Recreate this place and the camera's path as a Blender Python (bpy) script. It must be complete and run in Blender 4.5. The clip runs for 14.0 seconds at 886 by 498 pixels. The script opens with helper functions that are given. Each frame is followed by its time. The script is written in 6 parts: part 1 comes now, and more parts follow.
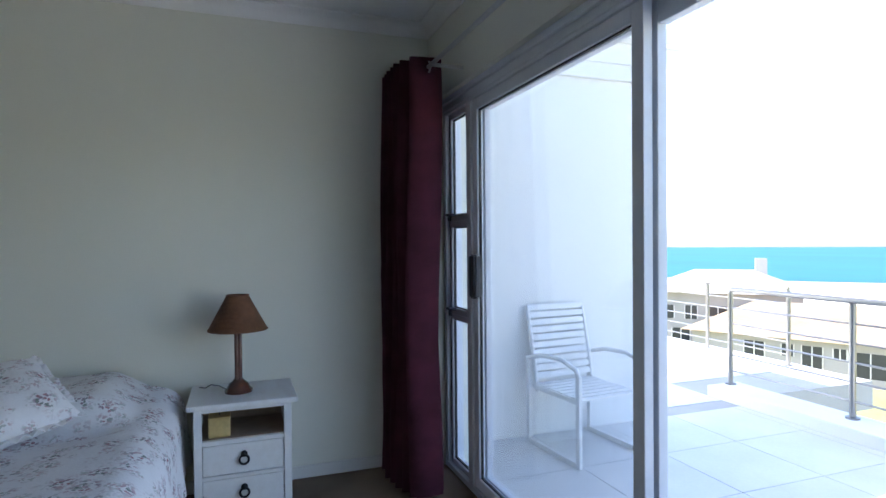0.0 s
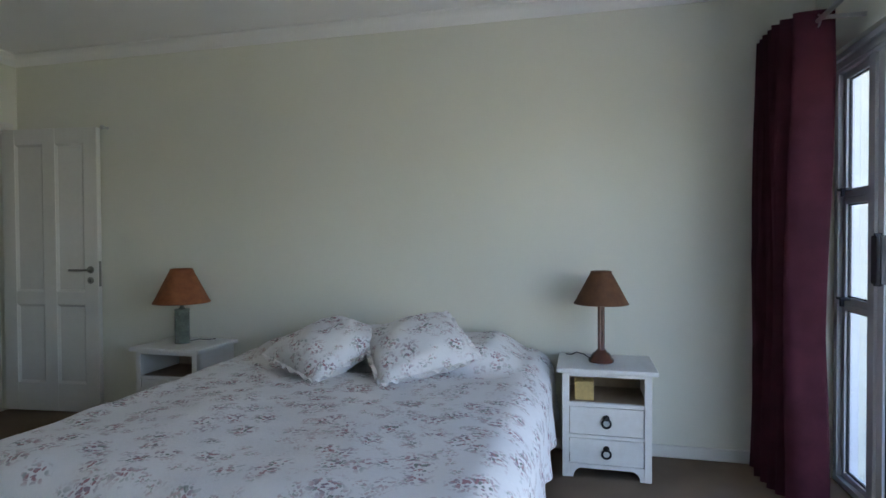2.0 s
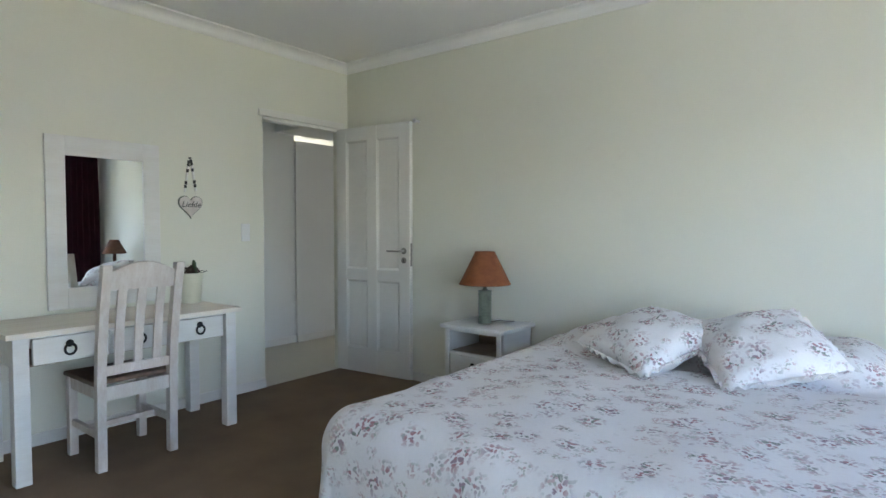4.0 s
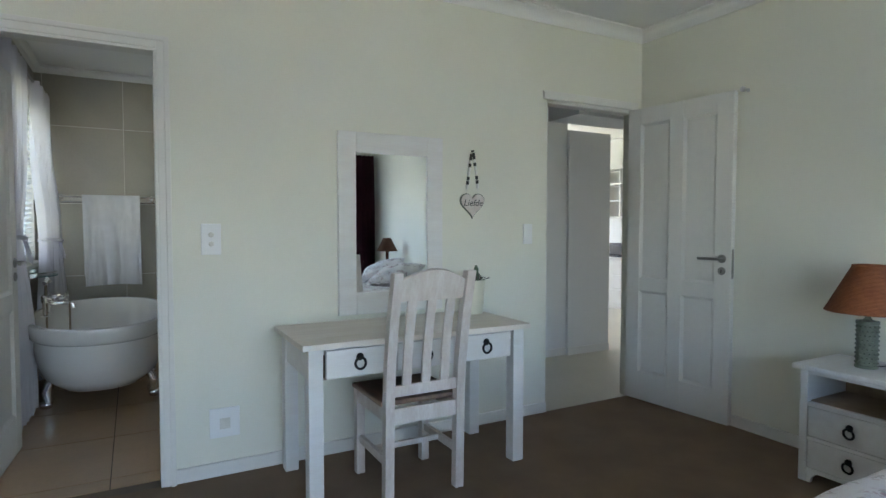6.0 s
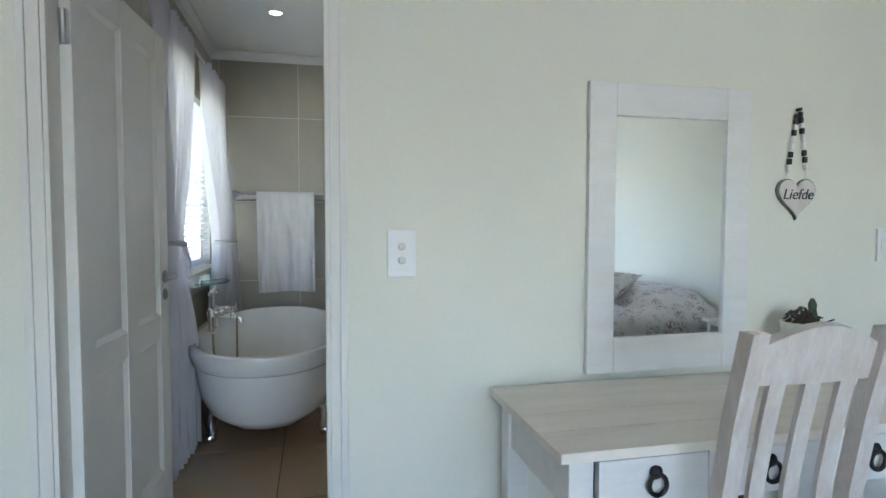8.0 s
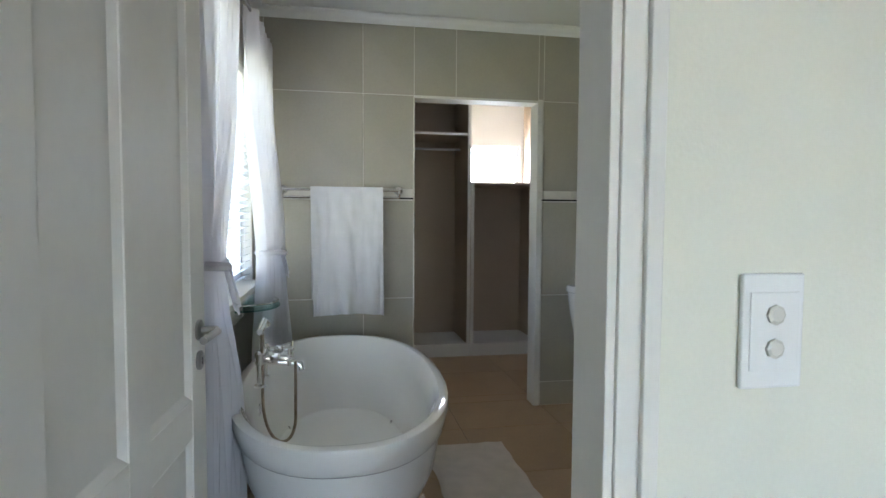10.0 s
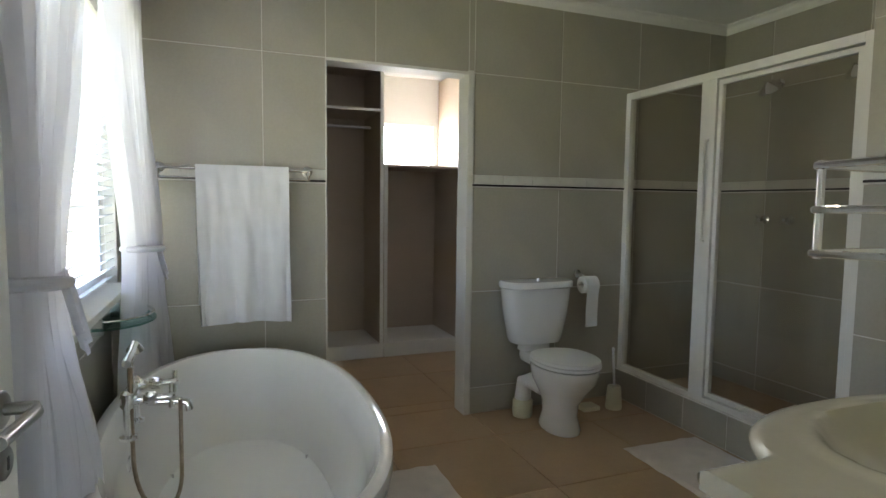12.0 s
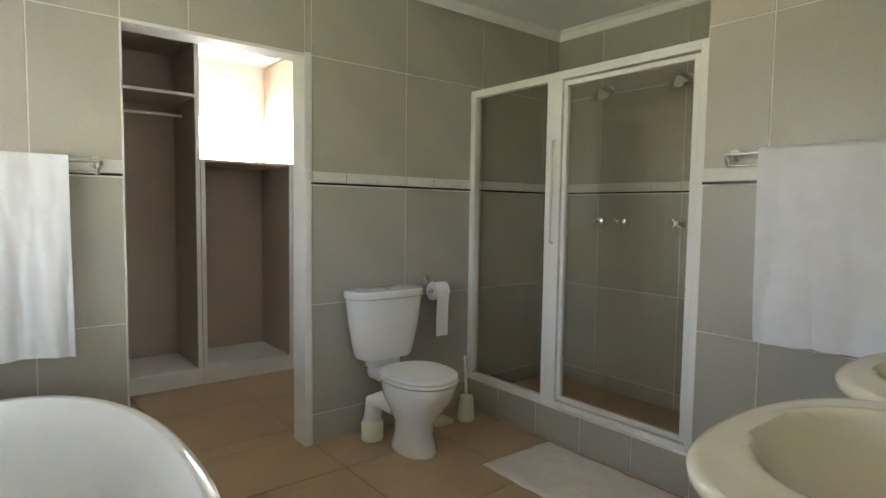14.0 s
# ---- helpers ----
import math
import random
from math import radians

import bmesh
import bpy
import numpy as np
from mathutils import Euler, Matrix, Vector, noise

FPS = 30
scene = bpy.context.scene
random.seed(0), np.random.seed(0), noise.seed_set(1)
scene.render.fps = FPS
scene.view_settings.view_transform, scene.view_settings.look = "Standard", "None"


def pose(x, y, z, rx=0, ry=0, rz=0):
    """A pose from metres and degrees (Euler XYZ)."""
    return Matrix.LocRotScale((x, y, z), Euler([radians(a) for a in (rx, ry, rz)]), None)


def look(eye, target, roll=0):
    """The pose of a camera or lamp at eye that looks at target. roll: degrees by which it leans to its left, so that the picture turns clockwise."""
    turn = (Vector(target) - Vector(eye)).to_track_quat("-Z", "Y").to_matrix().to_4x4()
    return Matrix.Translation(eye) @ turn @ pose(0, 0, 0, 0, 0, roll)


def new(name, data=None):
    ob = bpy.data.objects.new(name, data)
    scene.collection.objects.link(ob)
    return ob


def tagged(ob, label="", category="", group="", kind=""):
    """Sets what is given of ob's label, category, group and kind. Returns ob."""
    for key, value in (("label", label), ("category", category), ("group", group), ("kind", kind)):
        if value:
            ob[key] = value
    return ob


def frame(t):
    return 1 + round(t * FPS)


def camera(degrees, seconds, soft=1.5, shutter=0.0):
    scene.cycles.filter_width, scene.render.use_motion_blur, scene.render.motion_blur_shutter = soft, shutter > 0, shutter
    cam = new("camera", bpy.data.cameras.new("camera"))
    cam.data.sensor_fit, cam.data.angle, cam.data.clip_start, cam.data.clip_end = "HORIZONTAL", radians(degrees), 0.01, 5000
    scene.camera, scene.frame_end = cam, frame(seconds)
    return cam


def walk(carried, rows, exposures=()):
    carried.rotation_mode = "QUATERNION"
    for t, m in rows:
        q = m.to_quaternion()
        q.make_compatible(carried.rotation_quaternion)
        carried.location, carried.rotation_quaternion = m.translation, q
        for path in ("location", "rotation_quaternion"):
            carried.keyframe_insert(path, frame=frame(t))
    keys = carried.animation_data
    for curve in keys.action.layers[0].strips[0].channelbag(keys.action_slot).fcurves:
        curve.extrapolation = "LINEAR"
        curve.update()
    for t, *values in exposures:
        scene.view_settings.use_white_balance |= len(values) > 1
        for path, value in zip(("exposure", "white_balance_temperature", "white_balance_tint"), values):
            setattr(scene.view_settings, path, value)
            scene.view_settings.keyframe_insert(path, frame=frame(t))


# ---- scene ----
cam = camera(75.7, 14.0)
PATH = [
    (0, (0.32, 0.294, 1.316), (1.003, 2.173, 1.289), -0.5),
    (0.5, (0.317, 0.285, 1.294), (0.679, 2.252, 1.262), -0.3),
    (1, (0.318, 0.272, 1.297), (0.338, 2.271, 1.24), -0.6),
    (1.5, (0.321, 0.245, 1.296), (0.046, 2.225, 1.227), -0.7),
    (2, (0.225, 0.152, 1.237), (-0.249, 2.095, 1.2), -0.3),
    (2.5, (0.193, 0.165, 1.218), (-0.516, 2.035, 1.174), -0.3),
    (3, (0.108, 0.164, 1.205), (-0.811, 1.94, 1.153), -0.1),
    (3.5, (-0.033, 0.135, 1.234), (-1.116, 1.814, 1.159), 0.0),
    (4, (-0.168, 0.142, 1.209), (-1.396, 1.719, 1.135), 0.0),
    (4.2, (-0.268, 0.203, 1.208), (-1.555, 1.732, 1.135), 0.2),
    (6.3, (-1.075, 0.344, 1.238), (-2.878, 1.205, 1.147), -0.0),
    (6.5, (-1.195, 0.363, 1.24), (-3.025, 1.165, 1.144), -0.0),
    (7, (-1.481, 0.411, 1.245), (-3.371, 1.056, 1.144), -0.0),
    (7.5, (-1.794, 0.413, 1.255), (-3.725, 0.923, 1.153), -0.0),
    (8, (-2.085, 0.389, 1.266), (-4.034, 0.829, 1.167), 0.1),
    (8.5, (-2.416, 0.359, 1.265), (-4.376, 0.747, 1.166), 0.3),
    (9, (-2.693, 0.288, 1.271), (-4.658, 0.648, 1.17), 0.3),
    (9.2, (-2.805, 0.245, 1.285), (-4.771, 0.599, 1.182), 0.4),
    (11.3, (-3.612, 0.013, 1.314), (-5.551, 0.499, 1.162), 0.6),
    (11.5, (-3.633, 0.046, 1.299), (-5.558, 0.589, 1.154), 0.7),
    (12, (-3.770, 0.054, 1.315), (-5.627, 0.779, 1.157), 0.7),
    (12.5, (-3.915, 0.096, 1.293), (-5.715, 0.955, 1.143), 0.7),
    (13, (-4.002, 0.129, 1.284), (-5.745, 1.098, 1.138), 0.8),
    (13.5, (-4.080, 0.136, 1.291), (-5.742, 1.239, 1.147), 0.9),
    (14, (-4.130, 0.128, 1.299), (-5.687, 1.375, 1.162), 0.8),
]
EXPOSURES = [(0.0, 2.1, 6100, 14), (1.5, 2.5, 6450, 14), (2.0, 2.6, 6450, 14), (3.0, 3.05, 6450, 14), (4.0, 3.5, 6450, 14), (6.5, 3.37, 6100, 13), (9.0, 4.1, 6050, 15), (11.5, 4.12, 6550, 14), (12.5, 4.2, 6600, 14), (14.0, 4.8, 6900, 15)]
walk(cam, [(t, look(eye, target, roll)) for t, eye, target, roll in PATH], EXPOSURES)

# ---- world, sun, large lights ----
world = bpy.data.worlds.new("sky")
scene.world = world
world.use_nodes = True
wn = world.node_tree
sky = wn.nodes.new("ShaderNodeTexSky")
sky.sky_type, sky.sun_disc = "NISHITA", False
sky.sun_elevation, sky.sun_rotation = radians(54), radians(311)
sky.air_density, sky.dust_density = 1.0, 1.5
wn.nodes["Background"].inputs["Strength"].default_value = 0.15
wn.links.new(sky.outputs[0], wn.nodes["Background"].inputs["Color"])

sun = new("sun", bpy.data.lights.new("sun", "SUN"))
sun.data.energy, sun.data.angle, sun.data.color = 3.5, radians(0.5), (1.0, 0.95, 0.88)
sun.matrix_world = look((-3.5, 3.0, 6.4), (0, 0, 0))


def area_lamp(name, eye, target, wide, high, watts, color=(0.86, 0.93, 1.0)):
    lamp = new(name, bpy.data.lights.new(name, "AREA"))
    lamp.data.shape, lamp.data.size, lamp.data.size_y = "RECTANGLE", wide, high
    lamp.data.energy, lamp.data.color = watts, color
    lamp.matrix_world = look(eye, target)
    return lamp


area_lamp("bath_window_light", (-5.92, -0.55, 1.5), (-5.92, 1.0, 1.5), 1.6, 1.1, 0.8)
area_lamp("closet_window_light", (-9.2, 1.72, 1.85), (-7.0, 1.72, 1.85), 0.5, 0.42, 1.7)
# added fill with no known source, brightens the hall and study
area_lamp("study_window_light", (-9.2, 5.6, 1.5), (-6.0, 5.6, 1.3), 1.6, 1.4, 2.2, (0.92, 0.97, 1.0))

# ---- materials ----


def material(name, color, rough=0.6, metal=0.0, vary=0.12, scale=3.0, grain=60.0, bump=0.1, color2=None, spec=0.5, coat=0.0, stretch=(1, 1, 1), per_object=0.0):
    m = bpy.data.materials.new(name)
    m.use_nodes = True
    nt = m.node_tree
    b = nt.nodes["Principled BSDF"]
    b.inputs["Roughness"].default_value, b.inputs["Metallic"].default_value = rough, metal
    b.inputs["Specular IOR Level"].default_value, b.inputs["Coat Weight"].default_value = spec, coat
    tc = nt.nodes.new("ShaderNodeTexCoord")
    mp = nt.nodes.new("ShaderNodeMapping")
    mp.inputs["Scale"].default_value = stretch
    nt.links.new(tc.outputs["Object"], mp.inputs[0])
    n1, n2 = nt.nodes.new("ShaderNodeTexNoise"), nt.nodes.new("ShaderNodeTexNoise")
    n1.inputs["Scale"].default_value, n1.inputs["Detail"].default_value = scale, 4
    n2.inputs["Scale"].default_value, n2.inputs["Detail"].default_value = grain, 3
    for n in (n1, n2):
        nt.links.new(mp.outputs[0], n.inputs["Vector"])
    mix = nt.nodes.new("ShaderNodeMath")
    mix.operation = "MULTIPLY_ADD"
    nt.links.new(n2.outputs[0], mix.inputs[0])
    mix.inputs[1].default_value = 0.4
    nt.links.new(n1.outputs[0], mix.inputs[2])
    ramp = nt.nodes.new("ShaderNodeValToRGB")
    c2 = color2 or tuple(c * (1 - vary) for c in color)
    c1 = color if color2 else tuple(min(1, c * (1 + vary * 0.5)) for c in color)
    ramp.color_ramp.elements[0].position, ramp.color_ramp.elements[1].position = 0.45, 0.95
    ramp.color_ramp.elements[0].color, ramp.color_ramp.elements[1].color = (*c2, 1), (*c1, 1)
    nt.links.new(mix.outputs[0], ramp.inputs[0])
    out = ramp.outputs[0]
    if per_object:
        info, hsv, mr = nt.nodes.new("ShaderNodeObjectInfo"), nt.nodes.new("ShaderNodeHueSaturation"), nt.nodes.new("ShaderNodeMapRange")
        mr.inputs["To Min"].default_value, mr.inputs["To Max"].default_value = 1 - per_object, 1 + per_object
        nt.links.new(info.outputs["Random"], mr.inputs["Value"])
        nt.links.new(mr.outputs[0], hsv.inputs["Value"])
        nt.links.new(out, hsv.inputs["Color"])
        out = hsv.outputs[0]
    nt.links.new(out, b.inputs["Base Color"])
    if bump:
        bp = nt.nodes.new("ShaderNodeBump")
        bp.inputs["Strength"].default_value, bp.inputs["Distance"].default_value = bump, 0.004
        nt.links.new(n2.outputs[0], bp.inputs["Height"])
        nt.links.new(bp.outputs[0], b.inputs["Normal"])
    return m


def glass(name, tint=(1, 1, 1), rough=0.0):
    m = bpy.data.materials.new(name)
    m.use_nodes = True
    nt = m.node_tree
    for n in list(nt.nodes):
        if n.type == "BSDF_PRINCIPLED":
            nt.nodes.remove(n)
    tr, gl, mx, fr, pw, ml = (nt.nodes.new(k) for k in ("ShaderNodeBsdfTransparent", "ShaderNodeBsdfGlossy", "ShaderNodeMixShader", "ShaderNodeLayerWeight", "ShaderNodeMath", "ShaderNodeMath"))
    tr.inputs[0].default_value = (*tint, 1)
    gl.inputs["Roughness"].default_value = rough
    fr.inputs["Blend"].default_value = 0.5
    pw.operation, ml.operation = "POWER", "MULTIPLY_ADD"
    pw.inputs[1].default_value, ml.inputs[1].default_value, ml.inputs[2].default_value = 5.0, 0.9, 0.04
    nt.links.new(fr.outputs["Facing"], pw.inputs[0])
    nt.links.new(pw.outputs[0], ml.inputs[0])
    nt.links.new(ml.outputs[0], mx.inputs[0])
    nt.links.new(tr.outputs[0], mx.inputs[1])
    nt.links.new(gl.outputs[0], mx.inputs[2])
    nt.links.new(mx.outputs[0], nt.nodes["Material Output"].inputs[0])
    return m


def floral(name):
    """White quilted cotton with scattered small mauve and green sprigs."""
    m = material(name, (0.80, 0.78, 0.78), 0.9, vary=0.07, scale=5, grain=90, bump=0.35, spec=0.2)
    nt = m.node_tree
    b = nt.nodes["Principled BSDF"]
    base = b.inputs["Base Color"].links[0].from_socket
    tc = nt.nodes.new("ShaderNodeTexCoord")
    warp = nt.nodes.new("ShaderNodeTexNoise")
    warp.inputs["Scale"].default_value = 26
    vm = nt.nodes.new("ShaderNodeVectorMath")
    vm.operation = "MULTIPLY_ADD"
    vm.inputs[1].default_value = (0.045, 0.045, 0.045)
    nt.links.new(tc.outputs["Object"], warp.inputs["Vector"])
    nt.links.new(warp.outputs["Color"], vm.inputs[0])
    nt.links.new(tc.outputs["Object"], vm.inputs[2])

    def spots(scale, lo, hi, colors):
        nonlocal base
        cell = nt.nodes.new("ShaderNodeTexVoronoi")
        cell.inputs["Scale"].default_value = scale
        nt.links.new(vm.outputs[0], cell.inputs["Vector"])
        near = nt.nodes.new("ShaderNodeMapRange")
        near.inputs["From Min"].default_value, near.inputs["From Max"].default_value = hi, lo
        nt.links.new(cell.outputs["Distance"], near.inputs["Value"])
        petal = nt.nodes.new("ShaderNodeTexVoronoi")
        petal.inputs["Scale"].default_value = scale * 6.5
        nt.links.new(vm.outputs[0], petal.inputs["Vector"])
        dot = nt.nodes.new("ShaderNodeMapRange")
        dot.inputs["From Min"].default_value, dot.inputs["From Max"].default_value = 0.56, 0.40
        nt.links.new(petal.outputs["Distance"], dot.inputs["Value"])
        mul = nt.nodes.new("ShaderNodeMath")
        mul.operation = "MULTIPLY"
        nt.links.new(near.outputs[0], mul.inputs[0])
        nt.links.new(dot.outputs[0], mul.inputs[1])
        sep = nt.nodes.new("ShaderNodeSeparateColor")
        nt.links.new(petal.outputs["Color"], sep.inputs[0])
        ramp = nt.nodes.new("ShaderNodeValToRGB")
        ramp.color_ramp.interpolation = "CONSTANT"
        ramp.color_ramp.elements[0].color = (*colors[0], 1)
        ramp.color_ramp.elements[1].position, ramp.color_ramp.elements[1].color = 0.4, (*colors[1], 1)
        e = ramp.color_ramp.elements.new(0.7)
        e.color = (*colors[2], 1)
        nt.links.new(sep.outputs[0], ramp.inputs[0])
        mx = nt.nodes.new("ShaderNodeMix")
        mx.data_type = "RGBA"
        nt.links.new(mul.outputs[0], mx.inputs[0])
        nt.links.new(base, mx.inputs[6])
        nt.links.new(ramp.outputs[0], mx.inputs[7])
        base = mx.outputs[2]

    spots(9.5, 0.24, 0.54, ((0.42, 0.23, 0.25), (0.24, 0.26, 0.24), (0.34, 0.25, 0.29)))
    spots(13.0, 0.22, 0.40, ((0.58, 0.45, 0.45), (0.46, 0.47, 0.43), (0.54, 0.46, 0.48)))
    nt.links.new(base, b.inputs["Base Color"])
    return m


def weave(name, color, dark):
    """Fine woven cane for lamp shades."""
    m = material(name, color, 0.7, vary=0.3, scale=20, grain=120, bump=0.4, color2=dark)
    nt = m.node_tree
    b = nt.nodes["Principled BSDF"]
    wv = nt.nodes.new("ShaderNodeTexWave")
    wv.bands_direction = "Z"
    wv.inputs["Scale"].default_value, wv.inputs["Distortion"].default_value = 55, 0.6
    tc = nt.nodes.new("ShaderNodeTexCoord")
    nt.links.new(tc.outputs["Object"], wv.inputs["Vector"])
    bp = nt.nodes.new("ShaderNodeBump")
    bp.inputs["Strength"].default_value, bp.inputs["Distance"].default_value = 0.6, 0.004
    nt.links.new(wv.outputs["Color"], bp.inputs["Height"])
    nt.links.new(bp.outputs[0], b.inputs["Normal"])
    return m


def sheer(name, color, through_part):
    m = material(name, color, 0.9, vary=0.05, scale=8, grain=200, bump=0.1, spec=0.1)
    nt = m.node_tree
    b = nt.nodes["Principled BSDF"]
    tl, mx, tp, mx2 = (nt.nodes.new(k) for k in ("ShaderNodeBsdfTranslucent", "ShaderNodeMixShader", "ShaderNodeBsdfTransparent", "ShaderNodeMixShader"))
    tl.inputs[0].default_value = (*color, 1)
    mx.inputs[0].default_value, mx2.inputs[0].default_value = through_part, through_part * 0.2
    nt.links.new(b.outputs[0], mx.inputs[1])
    nt.links.new(tl.outputs[0], mx.inputs[2])
    nt.links.new(mx.outputs[0], mx2.inputs[1])
    nt.links.new(tp.outputs[0], mx2.inputs[2])
    nt.links.new(mx2.outputs[0], nt.nodes["Material Output"].inputs[0])
    return m


def glow(name, color, strength):
    m = bpy.data.materials.new(name)
    m.use_nodes = True
    b = m.node_tree.nodes["Principled BSDF"]
    b.inputs["Emission Color"].default_value, b.inputs["Emission Strength"].default_value = (*color, 1), strength
    return m


WALL = material("sage_cream_paint", (0.76, 0.75, 0.655), 0.85, vary=0.05, scale=0.9, grain=140, bump=0.12, spec=0.25)
CEIL = material("ceiling_paint", (0.84, 0.83, 0.80), 0.9, vary=0.05, scale=0.7, grain=90, bump=0.1, spec=0.2)
WHITE = material("white_plaster", (0.86, 0.86, 0.84), 0.85, vary=0.05, scale=1.0, grain=90, bump=0.15, spec=0.2)
TRIM = material("white_gloss_paint", (0.74, 0.725, 0.68), 0.55, vary=0.05, scale=3, grain=40, bump=0.05, spec=0.3)
CARPET = material("taupe_carpet", (0.215, 0.155, 0.108), 0.95, vary=0.16, scale=4, grain=320, bump=0.9, spec=0.1)
ALU = material("white_aluminium", (0.74, 0.76, 0.80), 0.4, vary=0.05, scale=6, grain=60, bump=0.03)
RUBBER = material("black_rubber", (0.02, 0.02, 0.022), 0.6, bump=0.05)
GREYPLASTIC = material("dark_grey_plastic", (0.06, 0.06, 0.07), 0.45, bump=0.05)
CURTAIN = material("wine_red_curtain", (0.075, 0.018, 0.030), 0.85, vary=0.35, scale=9, grain=260, bump=0.3, spec=0.15)
HANDLE = material("dark_satin_steel", (0.33, 0.32, 0.30), 0.32, 1.0, vary=0.1, scale=8, grain=80, bump=0.03)
STEEL = material("steel", (0.62, 0.62, 0.62), 0.28, 1.0, vary=0.08, scale=8, grain=80, bump=0.03)
CHROME = material("chrome", (0.80, 0.80, 0.80), 0.08, 1.0, vary=0.04, scale=8, grain=60, bump=0.0)
FLORAL = floral("floral_cotton")
LIMED = material("limed_white_wood", (0.77, 0.765, 0.745), 0.6, scale=4, grain=22, bump=0.2, color2=(0.71, 0.69, 0.66), stretch=(6, 1, 6))
LIMED_TOP = material("limed_wood_top", (0.84, 0.78, 0.70), 0.55, scale=3, grain=26, bump=0.15, color2=(0.74, 0.67, 0.58), stretch=(7, 1, 7))
WORN = material("worn_white_wood", (0.70, 0.66, 0.62), 0.65, scale=7, grain=40, bump=0.3, color2=(0.54, 0.46, 0.41), stretch=(3, 3, 1))
SEATWOOD = material("brown_seat_wood", (0.22, 0.14, 0.10), 0.55, scale=6, grain=40, bump=0.2, color2=(0.11, 0.07, 0.05), stretch=(1, 6, 1))
RAWIN = material("raw_wood_inside", (0.40, 0.31, 0.22), 0.7, scale=6, grain=30, bump=0.2, color2=(0.28, 0.2, 0.14))
IRON = material("black_iron", (0.022, 0.022, 0.025), 0.45, 0.6, vary=0.3, bump=0.2)
DARKWOOD = material("polished_dark_wood", (0.10, 0.035, 0.02), 0.25, vary=0.4, scale=10, grain=50, bump=0.05, coat=0.4)
CANE_DARK = weave("dark_cane", (0.20, 0.085, 0.035), (0.11, 0.04, 0.018))
CANE_RED = weave("red_brown_cane", (0.34, 0.115, 0.04), (0.21, 0.06, 0.022))
JADE = material("green_stone", (0.16, 0.18, 0.14), 0.35, vary=0.45, scale=25, grain=90, bump=0.3)
CANDLE = material("yellow_wax", (0.55, 0.40, 0.16), 0.5, vary=0.2, scale=15, bump=0.1)
MIRROR = material("mirror_glass", (0.9, 0.92, 0.91), 0.01, 1.0, vary=0.0, bump=0.0)
PLASTIC = material("white_plastic", (0.80, 0.80, 0.79), 0.35, vary=0.03, bump=0.0)
CREAM = material("cream_enamel", (0.74, 0.72, 0.58), 0.35, vary=0.06, bump=0.03)
CACTUS = material("cactus_green", (0.06, 0.10, 0.05), 0.7, vary=0.4, scale=40, bump=0.4)
CONE = material("pine_cone_brown", (0.07, 0.04, 0.028), 0.8, vary=0.4, scale=40, bump=0.4)
BEAD = material("black_bead", (0.025, 0.024, 0.024), 0.4, bump=0.0)
TILE = material("grey_beige_wall_tile", (0.42, 0.392, 0.325), 0.32, vary=0.10, scale=2.2, grain=70, bump=0.05, per_object=0.05)
GROUT = material("pale_grout", (0.74, 0.72, 0.67), 0.9, vary=0.12, scale=8, grain=120, bump=0.2)
FLOORTILE = material("beige_floor_tile", (0.46, 0.315, 0.19), 0.3, vary=0.14, scale=2.6, grain=60, bump=0.05, per_object=0.06)
FLOORGROUT = material("brown_floor_grout", (0.15, 0.115, 0.085), 0.9, vary=0.2, scale=9, grain=120, bump=0.2)
BORDER = material("cream_border_tile", (0.68, 0.66, 0.60), 0.3, vary=0.1, scale=14, grain=90, bump=0.2)
BLACKTILE = material("black_pencil_tile", (0.03, 0.03, 0.03), 0.25, bump=0.0)
CERAMIC = material("white_ceramic", (0.80, 0.79, 0.77), 0.08, vary=0.03, scale=2, grain=20, bump=0.0, coat=0.5)
IVORY = material("ivory_resin_top", (0.74, 0.68, 0.54), 0.22, vary=0.05, scale=4, grain=60, bump=0.02, coat=0.3)
TOWEL = material("white_terry", (0.80, 0.80, 0.82), 0.95, vary=0.06, scale=12, grain=420, bump=0.8, spec=0.1)
MATTING = material("pink_white_cotton_mat", (0.74, 0.68, 0.65), 0.95, vary=0.1, scale=12, grain=260, bump=1.0, spec=0.1)
PAPER = material("tissue_paper", (0.80, 0.79, 0.77), 0.95, vary=0.03, bump=0.1)
SHEER = sheer("sheer_white_voile", (0.78, 0.77, 0.81), 0.5)
BLIND = sheer("white_blind_slat", (0.80, 0.80, 0.78), 0.35)
CLEAR = glass("clear_glass")
TINTED = glass("bronze_shower_glass", (0.97, 0.96, 0.93))
SHELFGLASS = glass("green_glass_shelf", (0.55, 0.78, 0.74), 0.05)
HALLTILE = material("pale_hall_tile", (0.60, 0.56, 0.46), 0.4, vary=0.08, scale=2, grain=50, bump=0.05)
HOSE = material("ribbed_hose_metal", (0.30, 0.24, 0.18), 0.3, 1.0, vary=0.3, scale=60, grain=300, bump=0.6)
MELAMINE = material("brown_grey_melamine", (0.47, 0.385, 0.30), 0.6, vary=0.08, scale=2, grain=60, bump=0.03)
MELWHITE = material("white_melamine", (0.74, 0.73, 0.70), 0.45, vary=0.05, scale=2, grain=60, bump=0.02)
BALCFLOOR = material("pale_balcony_tile", (0.70, 0.70, 0.68), 0.35, vary=0.1, scale=2, grain=60, bump=0.05, per_object=0.03)
BALCGROUT = material("grey_balcony_grout", (0.45, 0.45, 0.44), 0.9, bump=0.1)
GRASS = material("dry_lawn", (0.16, 0.20, 0.06), 0.95, vary=0.5, scale=0.3, grain=4, bump=0.5, color2=(0.30, 0.27, 0.14))
